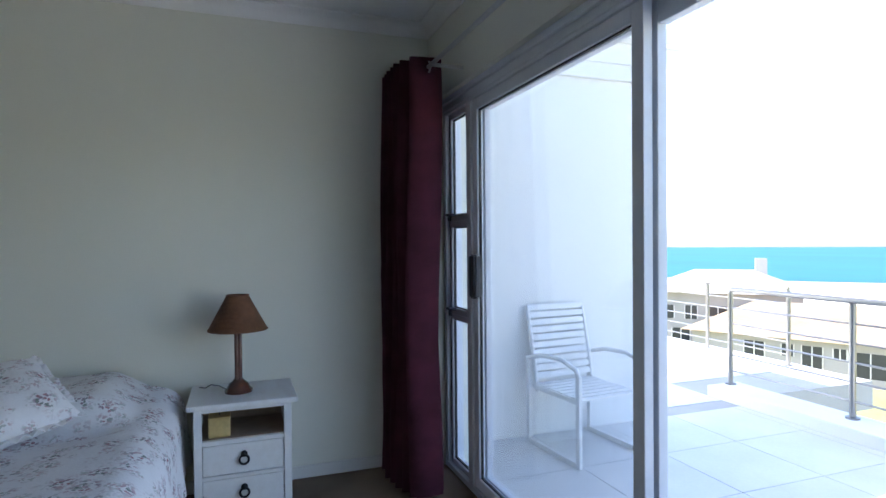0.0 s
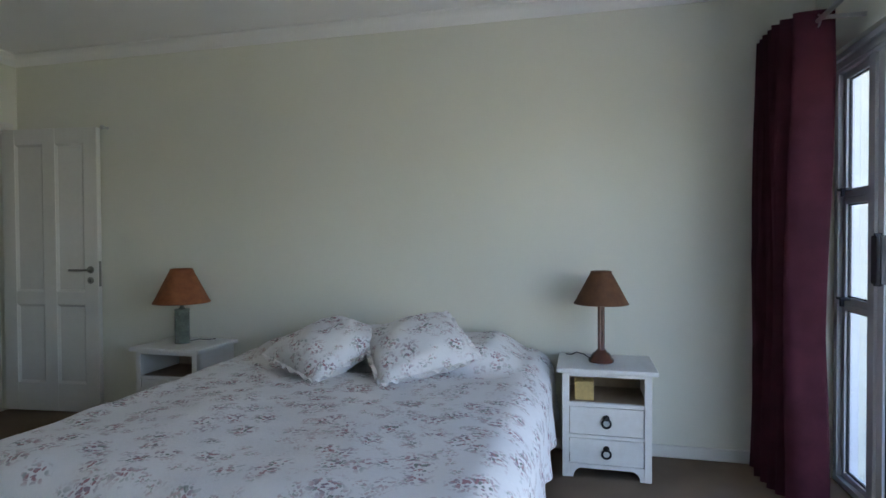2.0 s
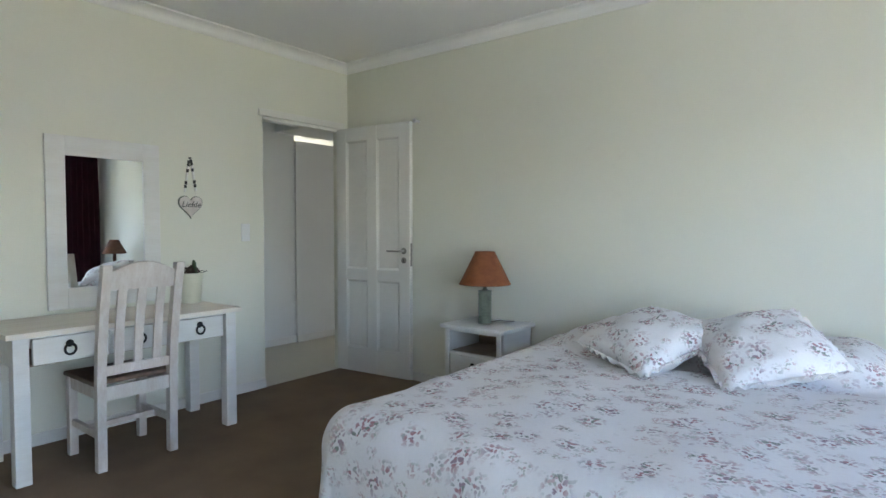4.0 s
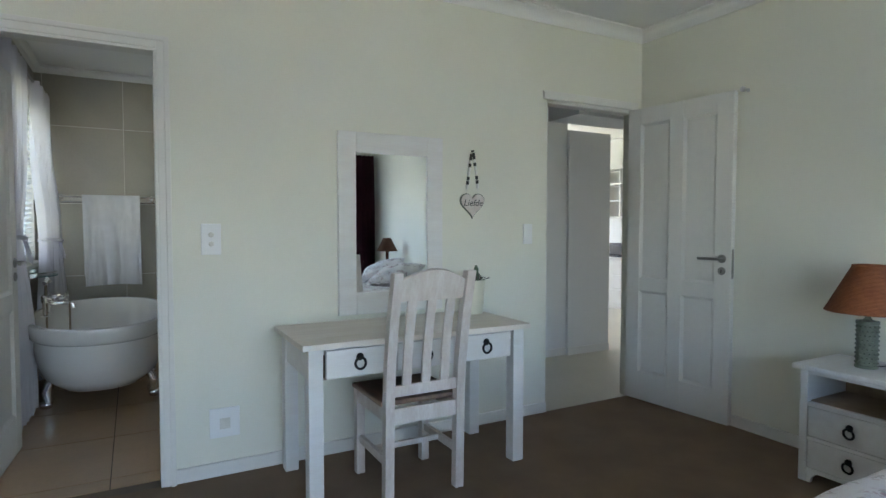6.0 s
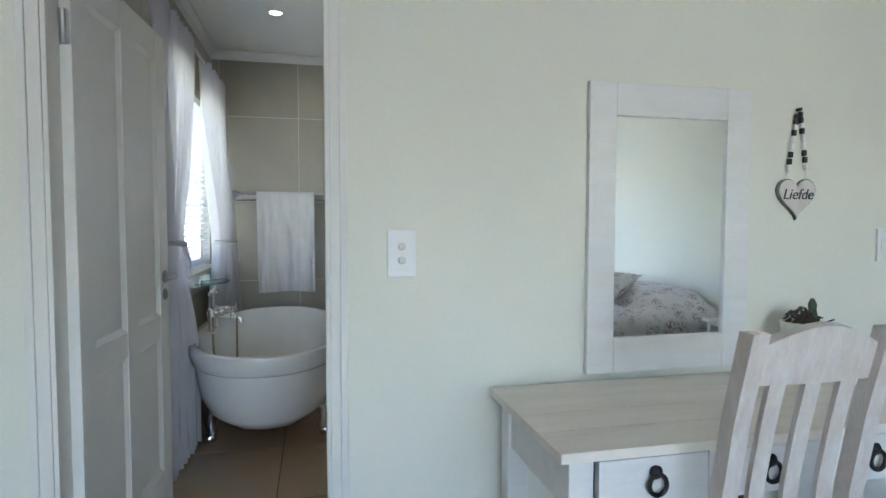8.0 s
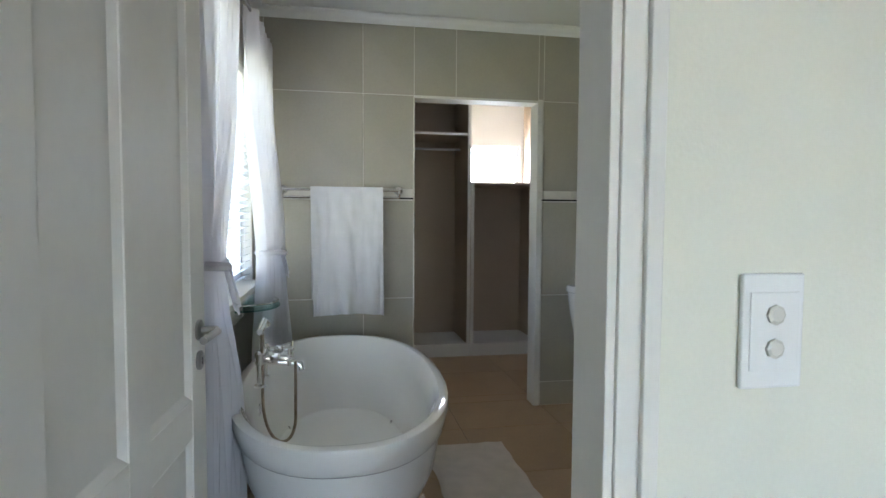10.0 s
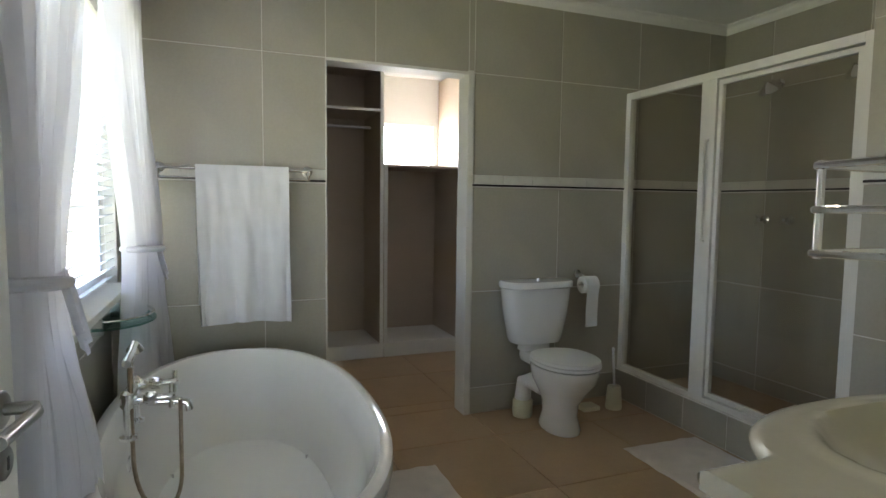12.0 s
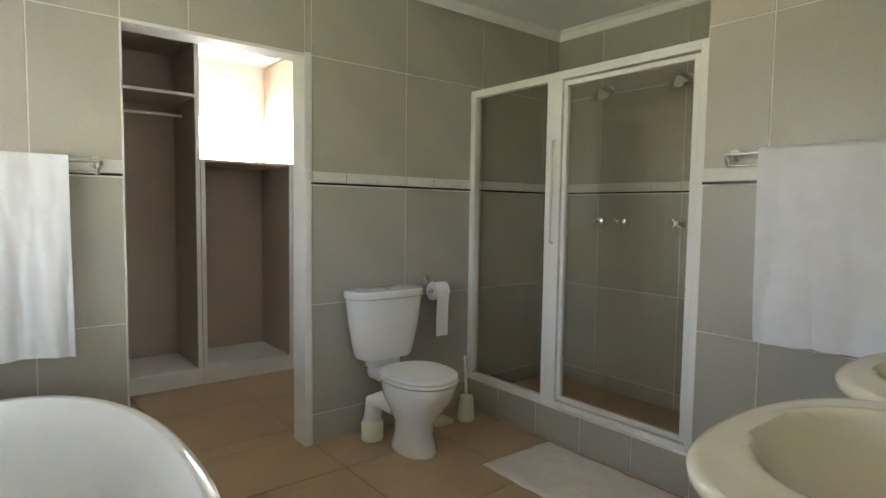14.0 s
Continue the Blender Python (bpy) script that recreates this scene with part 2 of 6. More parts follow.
SAND = material("beach_sand", (0.62, 0.56, 0.45), 0.95, vary=0.2, scale=0.1, grain=2, bump=0.2)
SEA = material("sea_water", (0.014, 0.125, 0.165), 0.5, vary=0.3, scale=0.02, grain=0.22, bump=0.5, color2=(0.010, 0.085, 0.125), stretch=(1, 0.4, 1), spec=0.15)
ROOFTAN = material("tan_roof_sheet", (0.30, 0.21, 0.13), 0.8, vary=0.25, scale=0.5, grain=5, bump=0.2)
ROOFGREY = material("pale_roof_sheet", (0.42, 0.41, 0.40), 0.7, vary=0.15, scale=0.5, grain=5, bump=0.2)
HOUSE = material("house_render", (0.42, 0.40, 0.37), 0.9, vary=0.1, scale=0.6, grain=6, bump=0.2)
DARKGLASS = material("dark_window", (0.05, 0.055, 0.06), 0.15, bump=0.0)
LEAF = material("shrub_green", (0.05, 0.08, 0.03), 0.85, vary=0.5, scale=2, grain=12, bump=0.3)
SMOKED = material("printer_black", (0.03, 0.03, 0.035), 0.35, bump=0.0)
REDBOX = material("red_card", (0.35, 0.06, 0.05), 0.7, bump=0.0)
DOWNLIGHT = glow("warm_downlight", (1.0, 0.9, 0.75), 6.0)

# ---- mesh helpers ----


def box(bm, x0, x1, y0, y1, z0, z1, bevel=0.0):
    m = Matrix.LocRotScale(((x0 + x1) / 2, (y0 + y1) / 2, (z0 + z1) / 2), None, (abs(x1 - x0), abs(y1 - y0), abs(z1 - z0)))
    r = bmesh.ops.create_cube(bm, size=1, matrix=m)
    if bevel:
        edges = list({e for v in r["verts"] for e in v.link_edges})
        bmesh.ops.bevel(bm, geom=edges, offset=bevel, segments=2, affect="EDGES", profile=0.5)
    return bm


def boxes(*specs, bevel=0.0):
    bm = bmesh.new()
    for s in specs:
        box(bm, *s, bevel=bevel)
    return bm


def lathe(profile, segs=32, sx=1.0, sy=1.0, cap=True):
    """A turned shape from (radius, height) pairs."""
    bm = bmesh.new()
    rings = [[bm.verts.new((r * sx * math.cos(2 * math.pi * i / segs), r * sy * math.sin(2 * math.pi * i / segs), z)) for i in range(segs)] for r, z in profile]
    for a, b in zip(rings, rings[1:]):
        for i in range(segs):
            j = (i + 1) % segs
            bm.faces.new((a[i], a[j], b[j], b[i]))
    if cap:
        bm.faces.new(list(reversed(rings[0])))
        bm.faces.new(rings[-1])
    return bm


def tube(points, r, segs=8, closed=False, into=None):
    """A round rod along points."""
    bm = into or bmesh.new()
    pts = [Vector(p) for p in points]
    n = len(pts)
    rings = []
    ref = None
    for i, p in enumerate(pts):
        d = (pts[(i + 1) % n] - pts[i - 1]) if closed else (pts[min(i + 1, n - 1)] - pts[max(i - 1, 0)])
        d.normalize()
        if ref is None:
            ref = d.orthogonal().normalized()
        ref = (ref - d * ref.dot(d)).normalized()
        side = d.cross(ref)
        rings.append([bm.verts.new(p + r * (math.cos(2 * math.pi * k / segs) * ref + math.sin(2 * math.pi * k / segs) * side)) for k in range(segs)])
    for i in range(n if closed else n - 1):
        a, b = rings[i], rings[(i + 1) % n]
        for k in range(segs):
            j = (k + 1) % segs
            bm.faces.new((a[k], a[j], b[j], b[k]))
    if not closed:
        bm.faces.new(list(reversed(rings[0])))
        bm.faces.new(rings[-1])
    return bm


def grid(nu, nv, f):
    bm = bmesh.new()
    vs = [[bm.verts.new(f(i / nu, j / nv)) for j in range(nv + 1)] for i in range(nu + 1)]
    for i in range(nu):
        for j in range(nv):
            bm.faces.new((vs[i][j], vs[i + 1][j], vs[i + 1][j + 1], vs[i][j + 1]))
    return bm


def thicken(bm, t):
    """Gives a sheet a second side, t behind it."""
    bm.normal_update()
    old = list(bm.faces)
    back = {v: bm.verts.new(v.co - v.normal * t) for v in list(bm.verts)}
    for e in [e for e in bm.edges if len(e.link_faces) == 1]:
        a, b = e.verts
        bm.faces.new((a, b, back[b], back[a]))
    for f in old:
        bm.faces.new([back[v] for v in reversed(f.verts)])
    return bm


def moved(bm, m):
    bm.transform(m)
    return bm


def arc(cx, cy, cz, r, a0, a1, n, plane="xz"):
    out = []
    for i in range(n + 1):
        a = radians(a0 + (a1 - a0) * i / n)
        u, v = r * math.cos(a), r * math.sin(a)
        out.append({"xz": (cx + u, cy, cz + v), "yz": (cx, cy + u, cz + v), "xy": (cx + u, cy + v, cz)}[plane])
    return out


def mesh_of(name, bm, mat, smooth=False, angle=40):
    bmesh.ops.recalc_face_normals(bm, faces=bm.faces)
    me = bpy.data.meshes.new(name)
    if smooth:
        for f in bm.faces:
            f.smooth = True
        for e in bm.edges:
            if len(e.link_faces) == 2 and e.calc_face_angle(0) > radians(angle):
                e.smooth = False
    bm.to_mesh(me)
    bm.free()
    me.materials.append(mat)
    return me


def part(name, bm, mat, parent=None, label="", smooth=False):
    ob = new(name, mesh_of(name, bm, mat, smooth))
    if parent:
        ob.parent = parent
    if label:
        tagged(ob, label)
    return ob


def thing(name, label, category, x=0, y=0, z=0, rz=0, group="", kind=""):
    ob = new(name)
    ob.empty_display_size = 0.1
    ob.matrix_basis = pose(x, y, z, 0, 0, rz)
    return tagged(ob, label, category, group, kind)


def structure(name, bm, mat, label, category, smooth=False):
    return tagged(part(name, bm, mat, None, "", smooth), label, category, kind="structure")


# ---- plan ----
XW, XE, YN, YS, ZC = -3.87, 1.42, 3.55, -1.35, 2.60
XB, YB, YSH, ZB = -6.84, -0.37, 2.62, 2.60
XWB = -3.95     # bathroom side of the dividing wall
# ---- large structure: bedroom ----
structure("floor", boxes((XW, XE + 0.06, YS, YN, -0.1, 0.0)), CARPET, "taupe brown carpet across the bedroom floor", "floor")
structure("ceiling", boxes((XWB, 1.62, YS - 0.15, YN + 0.15, ZC, ZC + 0.12)), CEIL, "white painted bedroom ceiling", "ceiling")
structure("wall_north", boxes((XW, 1.62, YN, YN + 0.15, -0.1, ZC), (XWB, XW, 3.475, 3.70, -0.1, ZC)), WALL, "pale sage cream painted wall behind the bed", "wall")
structure("wall_south", boxes((XWB, 1.62, YS - 0.15, YS, -0.1, ZC)), WALL, "pale sage cream painted bedroom wall", "wall")
WW = [(XWB, XW, YS, -0.33, -0.1, ZC), (XWB, XW, -0.33, 0.435, 2.035, ZC), (XWB, XW, 0.435, 2.70, -0.1, ZC), (XWB, XW, 2.70, 3.46, 2.045, ZC), (XWB, XW, 3.46, 3.475, -0.1, ZC)]
structure("wall_west", boxes(*WW), WALL, "pale sage cream painted wall with two doorways", "wall")
structure("wall_east", boxes((XE, 1.62, 3.44, YN, -0.1, ZC), (XE, 1.62, -0.95, 3.44, 2.13, ZC), (XE, 1.62, YS, -0.95, -0.1, ZC)), WALL, "pale painted wall around the sliding doors", "wall")


def cornice(name, runs, mat, drop=0.075, out=0.075):
    """Coved moulding: each run is start, end and the way into the room."""
    bm = bmesh.new()
    prof = [(0, -drop), (0.008, -drop), (0.014, -drop + 0.012)] + [(out - 0.012 - (out - 0.028) * math.cos(radians(a)), -0.014 - (drop - 0.028) * (1 - math.sin(radians(a)))) for a in range(0, 91, 18)] + [(out, -0.01), (out, 0)]
    for (ax, ay), (bx, by), (nx, ny), z in runs:
        rows = [[bm.verts.new((px + nx * o, py + ny * o, z + d)) for o, d in prof] for px, py in ((ax, ay), (bx, by))]
        for k in range(len(prof) - 1):
            bm.faces.new((rows[0][k], rows[1][k], rows[1][k + 1], rows[0][k + 1]))
    return structure(name, bm, mat, "white coved plaster cornice along the ceiling", "cornice", True)


cornice("trim_1", [((XW, YN), (XE, YN), (0, -1), ZC), ((XW, YS), (XW, YN), (1, 0), ZC), ((XE, YS), (XE, YN), (-1, 0), ZC), ((XW, YS), (XE, YS), (0, 1), ZC)], CEIL)


def baseboard(name, runs, label="white painted skirting board"):
    bm = bmesh.new()
    for x0, x1, y0, y1 in runs:
        box(bm, x0, x1, y0, y1, 0.0, 0.07, 0.004)
    structure(name, bm, TRIM, label, "skirting")


baseboard("baseboard_1", [(XW, XE, YN - 0.014, YN), (XW, XW + 0.014, 0.487, 2.70), (XW, XW + 0.014, YS, -0.385), (XW, XE, YS, YS + 0.014)])

# ---- doors ----


def handle_set(parent, x, z, yface, out, way):
    """Lever handle with rose and key escutcheon on a leaf face."""
    def flat(zc, r):
        return moved(lathe([(r, 0), (r, 0.006), (r * 0.8, 0.009)], 20), pose(x, yface, zc, 90 if out < 0 else -90))
    h = part("handle", flat(z, 0.026), HANDLE, parent, "brushed steel lever handle", True)
    part("lever", tube([(x, yface, z), (x, yface + out * 0.045, z), (x + way * 0.02, yface + out * 0.052, z), (x + way * 0.13, yface + out * 0.05, z)], 0.009, 10), HANDLE, h, smooth=True)
    part("escutcheon", flat(z - 0.075, 0.024), HANDLE, parent, "steel keyhole escutcheon", True)
    part("keyhole", boxes((x - 0.003, x + 0.003, yface + min(0, out * 0.010), yface + max(0, out * 0.010), z - 0.085, z - 0.067)), BEAD, parent)


def door_leaf(name, label, x, y, rz, w=0.76, h=2.03, t=0.04):
    """Four-panel leaf; hinge edge at the origin, leaf along +x, faces at y = 0 and y = t."""
    d = thing(name, label, "door", x, y, 0.008, rz, kind="structure")
    s, mid = 0.105, 0.10
    zl, zr = 0.20, 0.86
    top = h - 0.11
    cols = [(s, (w - mid) / 2), ((w + mid) / 2, w - s)]
    for x0, x1 in ((0, s), ((w - mid) / 2, (w + mid) / 2), (w - s, w)):
        part("stile", boxes((x0, x1, 0, t, 0, h), bevel=0.002), TRIM, d)
    for x0, x1 in cols:
        for z0, z1 in ((0, zl), (zr - 0.09, zr), (top, h)):
            part("rail", boxes((x0, x1, 0.0015, t - 0.0015, z0, z1)), TRIM, d)
        for z0, z1 in ((zl, zr - 0.09), (zr, top)):
            bm = boxes((x0 - 0.005, x1 + 0.005, 0.013, t - 0.013, z0 - 0.005, z1 + 0.005))
            part("panel", bm, TRIM, d)
            bm = bmesh.new()
            for f, g in ((0.013, 0.003), (t - 0.013, t - 0.003)):
                o = [(x0, z0), (x1, z0), (x1, z1), (x0, z1)]
                k = 0.018
                i = [(x0 + k, z0 + k), (x1 - k, z0 + k), (x1 - k, z1 - k), (x0 + k, z1 - k)]
                ov, iv = [bm.verts.new((a, g, b)) for a, b in o], [bm.verts.new((a, f, b)) for a, b in i]
                for q in range(4):
                    bm.faces.new((ov[q], ov[(q + 1) % 4], iv[(q + 1) % 4], iv[q]))
            part("moulding", bm, TRIM, d)
    handle_set(d, w - 0.055, 1.02, 0.0, -1, -1)
    handle_set(d, w - 0.055, 1.02, t, 1, -1)
    part("lock_plate", boxes((w - 0.001, w + 0.0015, t / 2 - 0.011, t / 2 + 0.011, 0.90, 1.08)), HANDLE, d, "steel lock plate")
    for z in (0.22, 1.76):
        part("hinge", moved(lathe([(0.008, 0), (0.008, 0.1)], 10), Matrix.Translation((-0.004, t / 2, z))), STEEL, d, smooth=True)
        part("hinge_plate", boxes((-0.0015, 0.0, 0.004, t - 0.002, z, z + 0.1)), STEEL, d)
    return d


a1 = math.degrees(math.atan2(3.505 - 3.452, 0.76))
door_leaf("door_1", "white four-panel door open against the wall", XW + 0.005, 3.452 - 0.03, a1 + 1.5)
a2 = math.degrees(math.atan2(0.052, -0.76))
door_leaf("door_2", "white four-panel bathroom door opened inward", XWB + 0.01, -0.285, a2, 0.81)

# frames and architraves
structure("trim_2", boxes((XW, XW + 0.022, 2.66, 3.50, 2.045, 2.085), (XW, XW + 0.012, 2.66, 3.51, 2.085, 2.10), (XWB, XW + 0.006, 2.70, 3.46, 2.02, 2.045), bevel=0.003), TRIM, "white painted head trim over the doorway", "door frame")
structure("trim_3", boxes((XW, XW + 0.02, 0.435, 0.487, 0, 2.09), (XW, XW + 0.02, -0.385, -0.33, 0, 2.09), (XW, XW + 0.02, -0.33, 0.435, 2.035, 2.09),
                          (XW + 0.02, XW + 0.03, 0.465, 0.487, 0, 2.09), (XW + 0.02, XW + 0.03, -0.385, -0.363, 0, 2.09), (XW + 0.02, XW + 0.03, -0.363, 0.465, 2.068, 2.09),
                          (XWB, XW + 0.015, 0.422, 0.435, 0, 2.022), (XWB, XW + 0.015, -0.33, -0.317, 0, 2.022), (XWB, XW + 0.015, -0.33, 0.435, 2.022, 2.035), bevel=0.002), TRIM, "white moulded door frame to the bathroom", "door frame")
stop = thing("door_stop", "small steel door stop on the wall", "door stop", -3.06, YN, 2.035)
part("stem", moved(lathe([(0.012, 0), (0.008, 0.01), (0.008, 0.04), (0.016, 0.043), (0.016, 0.055), (0.010, 0.06)], 14), pose(0, 0, 0, 90)), STEEL, stop, smooth=True)

# ---- sliding doors ----
slide = thing("window_1", "white aluminium sliding glass doors to the balcony", "sliding door", kind="structure")
FX0, FX1 = 1.47, 1.57


def pane(x, y0, y1, z0, z1, parent, mat=CLEAR):
    ob = part("pane", boxes((x - 0.003, x + 0.003, y0, y1, z0, z1)), mat, parent)
    ob.visible_shadow = False
    return ob


def sash(parent, x, y0, y1, z0, z1, s=0.055, t=0.035, name="sash", seal=True):
    g = part(name, boxes((x - t / 2, x + t / 2, y0, y0 + s, z0, z1), (x - t / 2, x + t / 2, y1 - s, y1, z0, z1), (x - t / 2, x + t / 2, y0 + s, y1 - s, z0, z0 + s), (x - t / 2, x + t / 2, y0 + s, y1 - s, z1 - s, z1), bevel=0.003), ALU, parent)
    k = 0.006
    if seal:
        part("gasket", boxes((x - 0.006, x + 0.006, y0 + s, y0 + s + k, z0 + s, z1 - s), (x - 0.006, x + 0.006, y1 - s - k, y1 - s, z0 + s, z1 - s), (x - 0.006, x + 0.006, y0 + s, y1 - s, z1 - s - k, z1 - s), (x - 0.006, x + 0.006, y0 + s, y1 - s, z0 + s, z0 + s + k)), RUBBER, g)
    pane(x, y0 + s, y1 - s, z0 + s, z1 - s, g)
    return g


part("head_frame", boxes((FX0, FX1, -0.95, 3.44, 2.045, 2.13), (FX0 - 0.02, FX0, -0.95, 3.44, 2.10, 2.13), (FX0 - 0.006, FX0, -0.95, 3.44, 2.06, 2.072), (1.53, FX1 - 0.003, -0.90, 1.70, 1.97, 2.046), bevel=0.003), ALU, slide)
part("sill_track", boxes((FX0, FX1, -0.95, 3.44, -0.02, 0.03), (FX0 + 0.03, FX0 + 0.036, -0.95, 3.44, 0.03, 0.045), (FX0 + 0.07, FX0 + 0.076, -0.95, 3.44, 0.03, 0.045)), ALU, slide)
for y0, y1 in ((3.40, 3.44), (3.03, 3.09), (-0.95, -0.90)):
    part("jamb", boxes((FX0, FX1, y0, y1, 0.03, 2.045), bevel=0.003), ALU, slide)
for y in (3.40,):
    for z0, z1, s in ((0.03, 0.90, 0.03), (0.90, 1.43, 0.035), (1.43, 2.045, 0.035)):
        sash(slide, 1.51, 3.09, 3.40, z0, z1, s, name="side_light")
for z in (0.925, 1.46):
    part("window_stay", boxes((1.455, 1.49, 3.30, 3.37, z, z + 0.012), (1.45, 1.462, 3.30, 3.32, z - 0.03, z + 0.012)), GREYPLASTIC, slide, "dark grey window catch")
sash(slide, 1.50, 1.71, 3.03, 0.035, 2.045, 0.055)
sash(slide, 1.545, 1.70, 3.03, 0.035, 2.045, 0.055, seal=False)
sash(slide, 1.50, -0.90, 0.42, 0.035, 2.045, 0.055)
lock = part("lock_handle", boxes((1.455, 1.483, 2.985, 3.005, 1.02, 1.25), (1.448, 1.462, 2.96, 3.01, 1.03, 1.24), bevel=0.004), GREYPLASTIC, slide, "dark grey pull handle")
part("lock_pull", boxes((1.458, 1.482, 2.94, 2.952, 1.03, 1.24), bevel=0.003), GREYPLASTIC, lock)

# curtain and rod
rod = thing("curtain_rod", "thin steel curtain rod near the ceiling", "curtain rod")
part("rod", tube([(1.25, 3.53, 2.20), (1.25, -1.2, 2.20)], 0.011, 12), STEEL, rod, smooth=True)
for y in (3.0, -1.0):
    part("bracket", boxes((1.25, XE, y - 0.006, y + 0.006, 2.192, 2.208)), STEEL, rod)


def curtain_bm():
    def f(u, v):
        a = u * 2 * math.pi * 7.0
        z = 0.015 + v * 2.235
        gather = 0.85 + 0.15 * (1 - v)
        y = 3.50 - u * 0.47 + 0.012 * math.sin(a * 2 + 1) * (1 - v)
        amp = (0.108 + 0.02 * math.sin(3.1 * u + 1)) * gather
        x = 1.215 + amp * math.cos(a + 0.5 * math.sin(2.2 * (1 - v) + 3 * u)) + 0.014 * math.sin(6 * v + 9 * u) + 0.010 * math.sin(a * 2.3 + 2 * v)
        return Vector((x, y, z))
    return grid(168, 26, f)


cur = thing("curtain", "wine red eyelet curtain drawn to one side", "curtain")
part("cloth", thicken(curtain_bm(), 0.004), CURTAIN, cur, smooth=True)
for i in range(14):
    y = 3.50 - (i * 0.5 + 0.25) / 7.0 * 0.47
    part("eyelet", tube([(1.25 + 0.002 * (i % 2), y + 0.026 * math.cos(q), 2.20 + 0.026 * math.sin(q)) for q in [k * math.pi / 8 for k in range(16)]], 0.005, 6, True), STEEL, cur, "steel eyelet", True)

# ---- balcony and distance ----
bal = tagged(part("floor_balcony", boxes((1.62, 4.45, -3.2, 3.95, -0.30, -0.035), (1.62, 5.95, 3.95, 4.9, -0.30, -0.035), (1.62, 5.95, 4.9, 9.4, -0.30, -0.035), (1.57, 1.62, -0.95, 3.44, -0.1, -0.03)), BALCGROUT), "pale tiled balcony floor", "floor", kind="structure")
structure("wall_balcony", boxes((1.62, 3.10, 3.78, 3.95, -0.30, 2.75), (1.0, 1.62, 3.70, 3.95, -0.30, 2.75)), WHITE, "white plastered balcony side wall", "wall")
structure("roof_eave", boxes((1.2, 3.84, 3.62, 6.0, 2.73, 2.83), (1.62, 3.62, 3.72, 5.8, 2.58, 2.73), (1.62, 3.36, 3.74, 5.7, 2.47, 2.58)), WHITE, "white projecting roof eave", "roof")
structure("kerb", boxes((4.12, 4.45, -3.2, 4.12, -0.035, 0.06), bevel=0.008), WHITE, "white low kerb along the balcony edge", "kerb")


def railing(name, label, pts, z0, count):
    r = thing(name, label, "railing", group="balcony railings")
    (ax, ay), (bx, by) = pts
    for i in range(count):
        k = i / (count - 1)
        x, y = ax + (bx - ax) * k, ay + (by - ay) * k
        part("post", moved(lathe([(0.045, 0), (0.045, 0.012), (0.022, 0.016), (0.022, 0.80)], 14), Matrix.Translation((x, y, z0))), HANDLE, r, smooth=True)
    part("handrail", tube([(ax, ay, z0 + 0.82), (bx, by, z0 + 0.82)], 0.021, 12), HANDLE, r, smooth=True)
    for i in range(5):
        part("wire_rail", tube([(ax, ay, z0 + 0.12 + i * 0.135), (bx, by, z0 + 0.12 + i * 0.135)], 0.008, 8), HANDLE, r, smooth=True)


railing("balcony_railing", "stainless steel railing with thin rails on the kerb", ((4.33, 4.07), (4.33, -2.17)), 0.06, 7)
railing("balcony_railing", "stainless steel railing across the far terrace", ((5.80, 9.1), (5.80, 4.7)), -0.035, 5)


def garden_chair(x, y, rz):
    c = thing("balcony_chair", "white slatted metal armchair on the balcony", "chair", x, y, -0.03, rz)
    c.scale = (0.94, 1.0, 0.91)
    for s in (-0.27, 0.27):
        pts = [(s, 0.28, 0.02), (s, -0.27, 0.02), (s, -0.27, 0.60)]
        part("leg_frame", boxes((s - 0.013, s + 0.013, -0.28, 0.28, 0.0, 0.035), (s - 0.013, s + 0.013, 0.245, 0.28, 0.035, 0.63), (s - 0.013, s + 0.013, -0.28, -0.245, 0.035, 0.60), bevel=0.004), PLASTIC, c)
        part("armrest", tube([(s, 0.26, 0.62), (s, 0.1, 0.665), (s, -0.1, 0.675), (s, -0.24, 0.635), (s, -0.265, 0.59)], 0.016, 10), PLASTIC, c, smooth=True)
        part("seat_rail", boxes((s * 0.9 - 0.012, s * 0.9 + 0.012, -0.27, 0.24, 0.40, 0.43)), PLASTIC, c)
        part("back_rail", tube([(s * 0.9, 0.20, 0.38), (s * 0.9, 0.235, 0.62), (s * 0.9, 0.315, 0.97)], 0.014, 8), PLASTIC, c, smooth=True)
    for i in range(8):
        part("seat_slat", boxes((-0.245, 0.245, -0.26 + i * 0.062, -0.212 + i * 0.062, 0.428, 0.438)), PLASTIC, c)
    for i in range(10):
        z = 0.47 + i * 0.054
        y0 = 0.195 + (z - 0.38) * 0.195
        part("back_slat", moved(boxes((-0.245, 0.245, -0.005, 0.005, 0.0, 0.042)), pose(0, y0, z, -11)), PLASTIC, c)


garden_chair(2.43, 3.44, 5)
for z, h in ((1.125, 0.065), (1.965, 0.125)):
    wall_box = thing("wall_box", "small white outdoor box on the wall's end", "wall box", 3.10, 3.86, z, group="outdoor wall boxes")
    part("cover", boxes((0, 0.035, -0.06, 0.06, -h, h), bevel=0.005), PLASTIC, wall_box)
    part("lid", boxes((0.035, 0.042, -0.05, 0.05, -h + 0.01, h - 0.01), bevel=0.002), PLASTIC, wall_box)

ZG = -7.0
gm = boxes((-60, 90, -90, 140, ZG - 1.0, ZG))
structure("ground", gm, GRASS, "dry green lawn around the neighbouring houses", "ground")
HX, HY = math.sin(radians(48)), math.cos(radians(48))


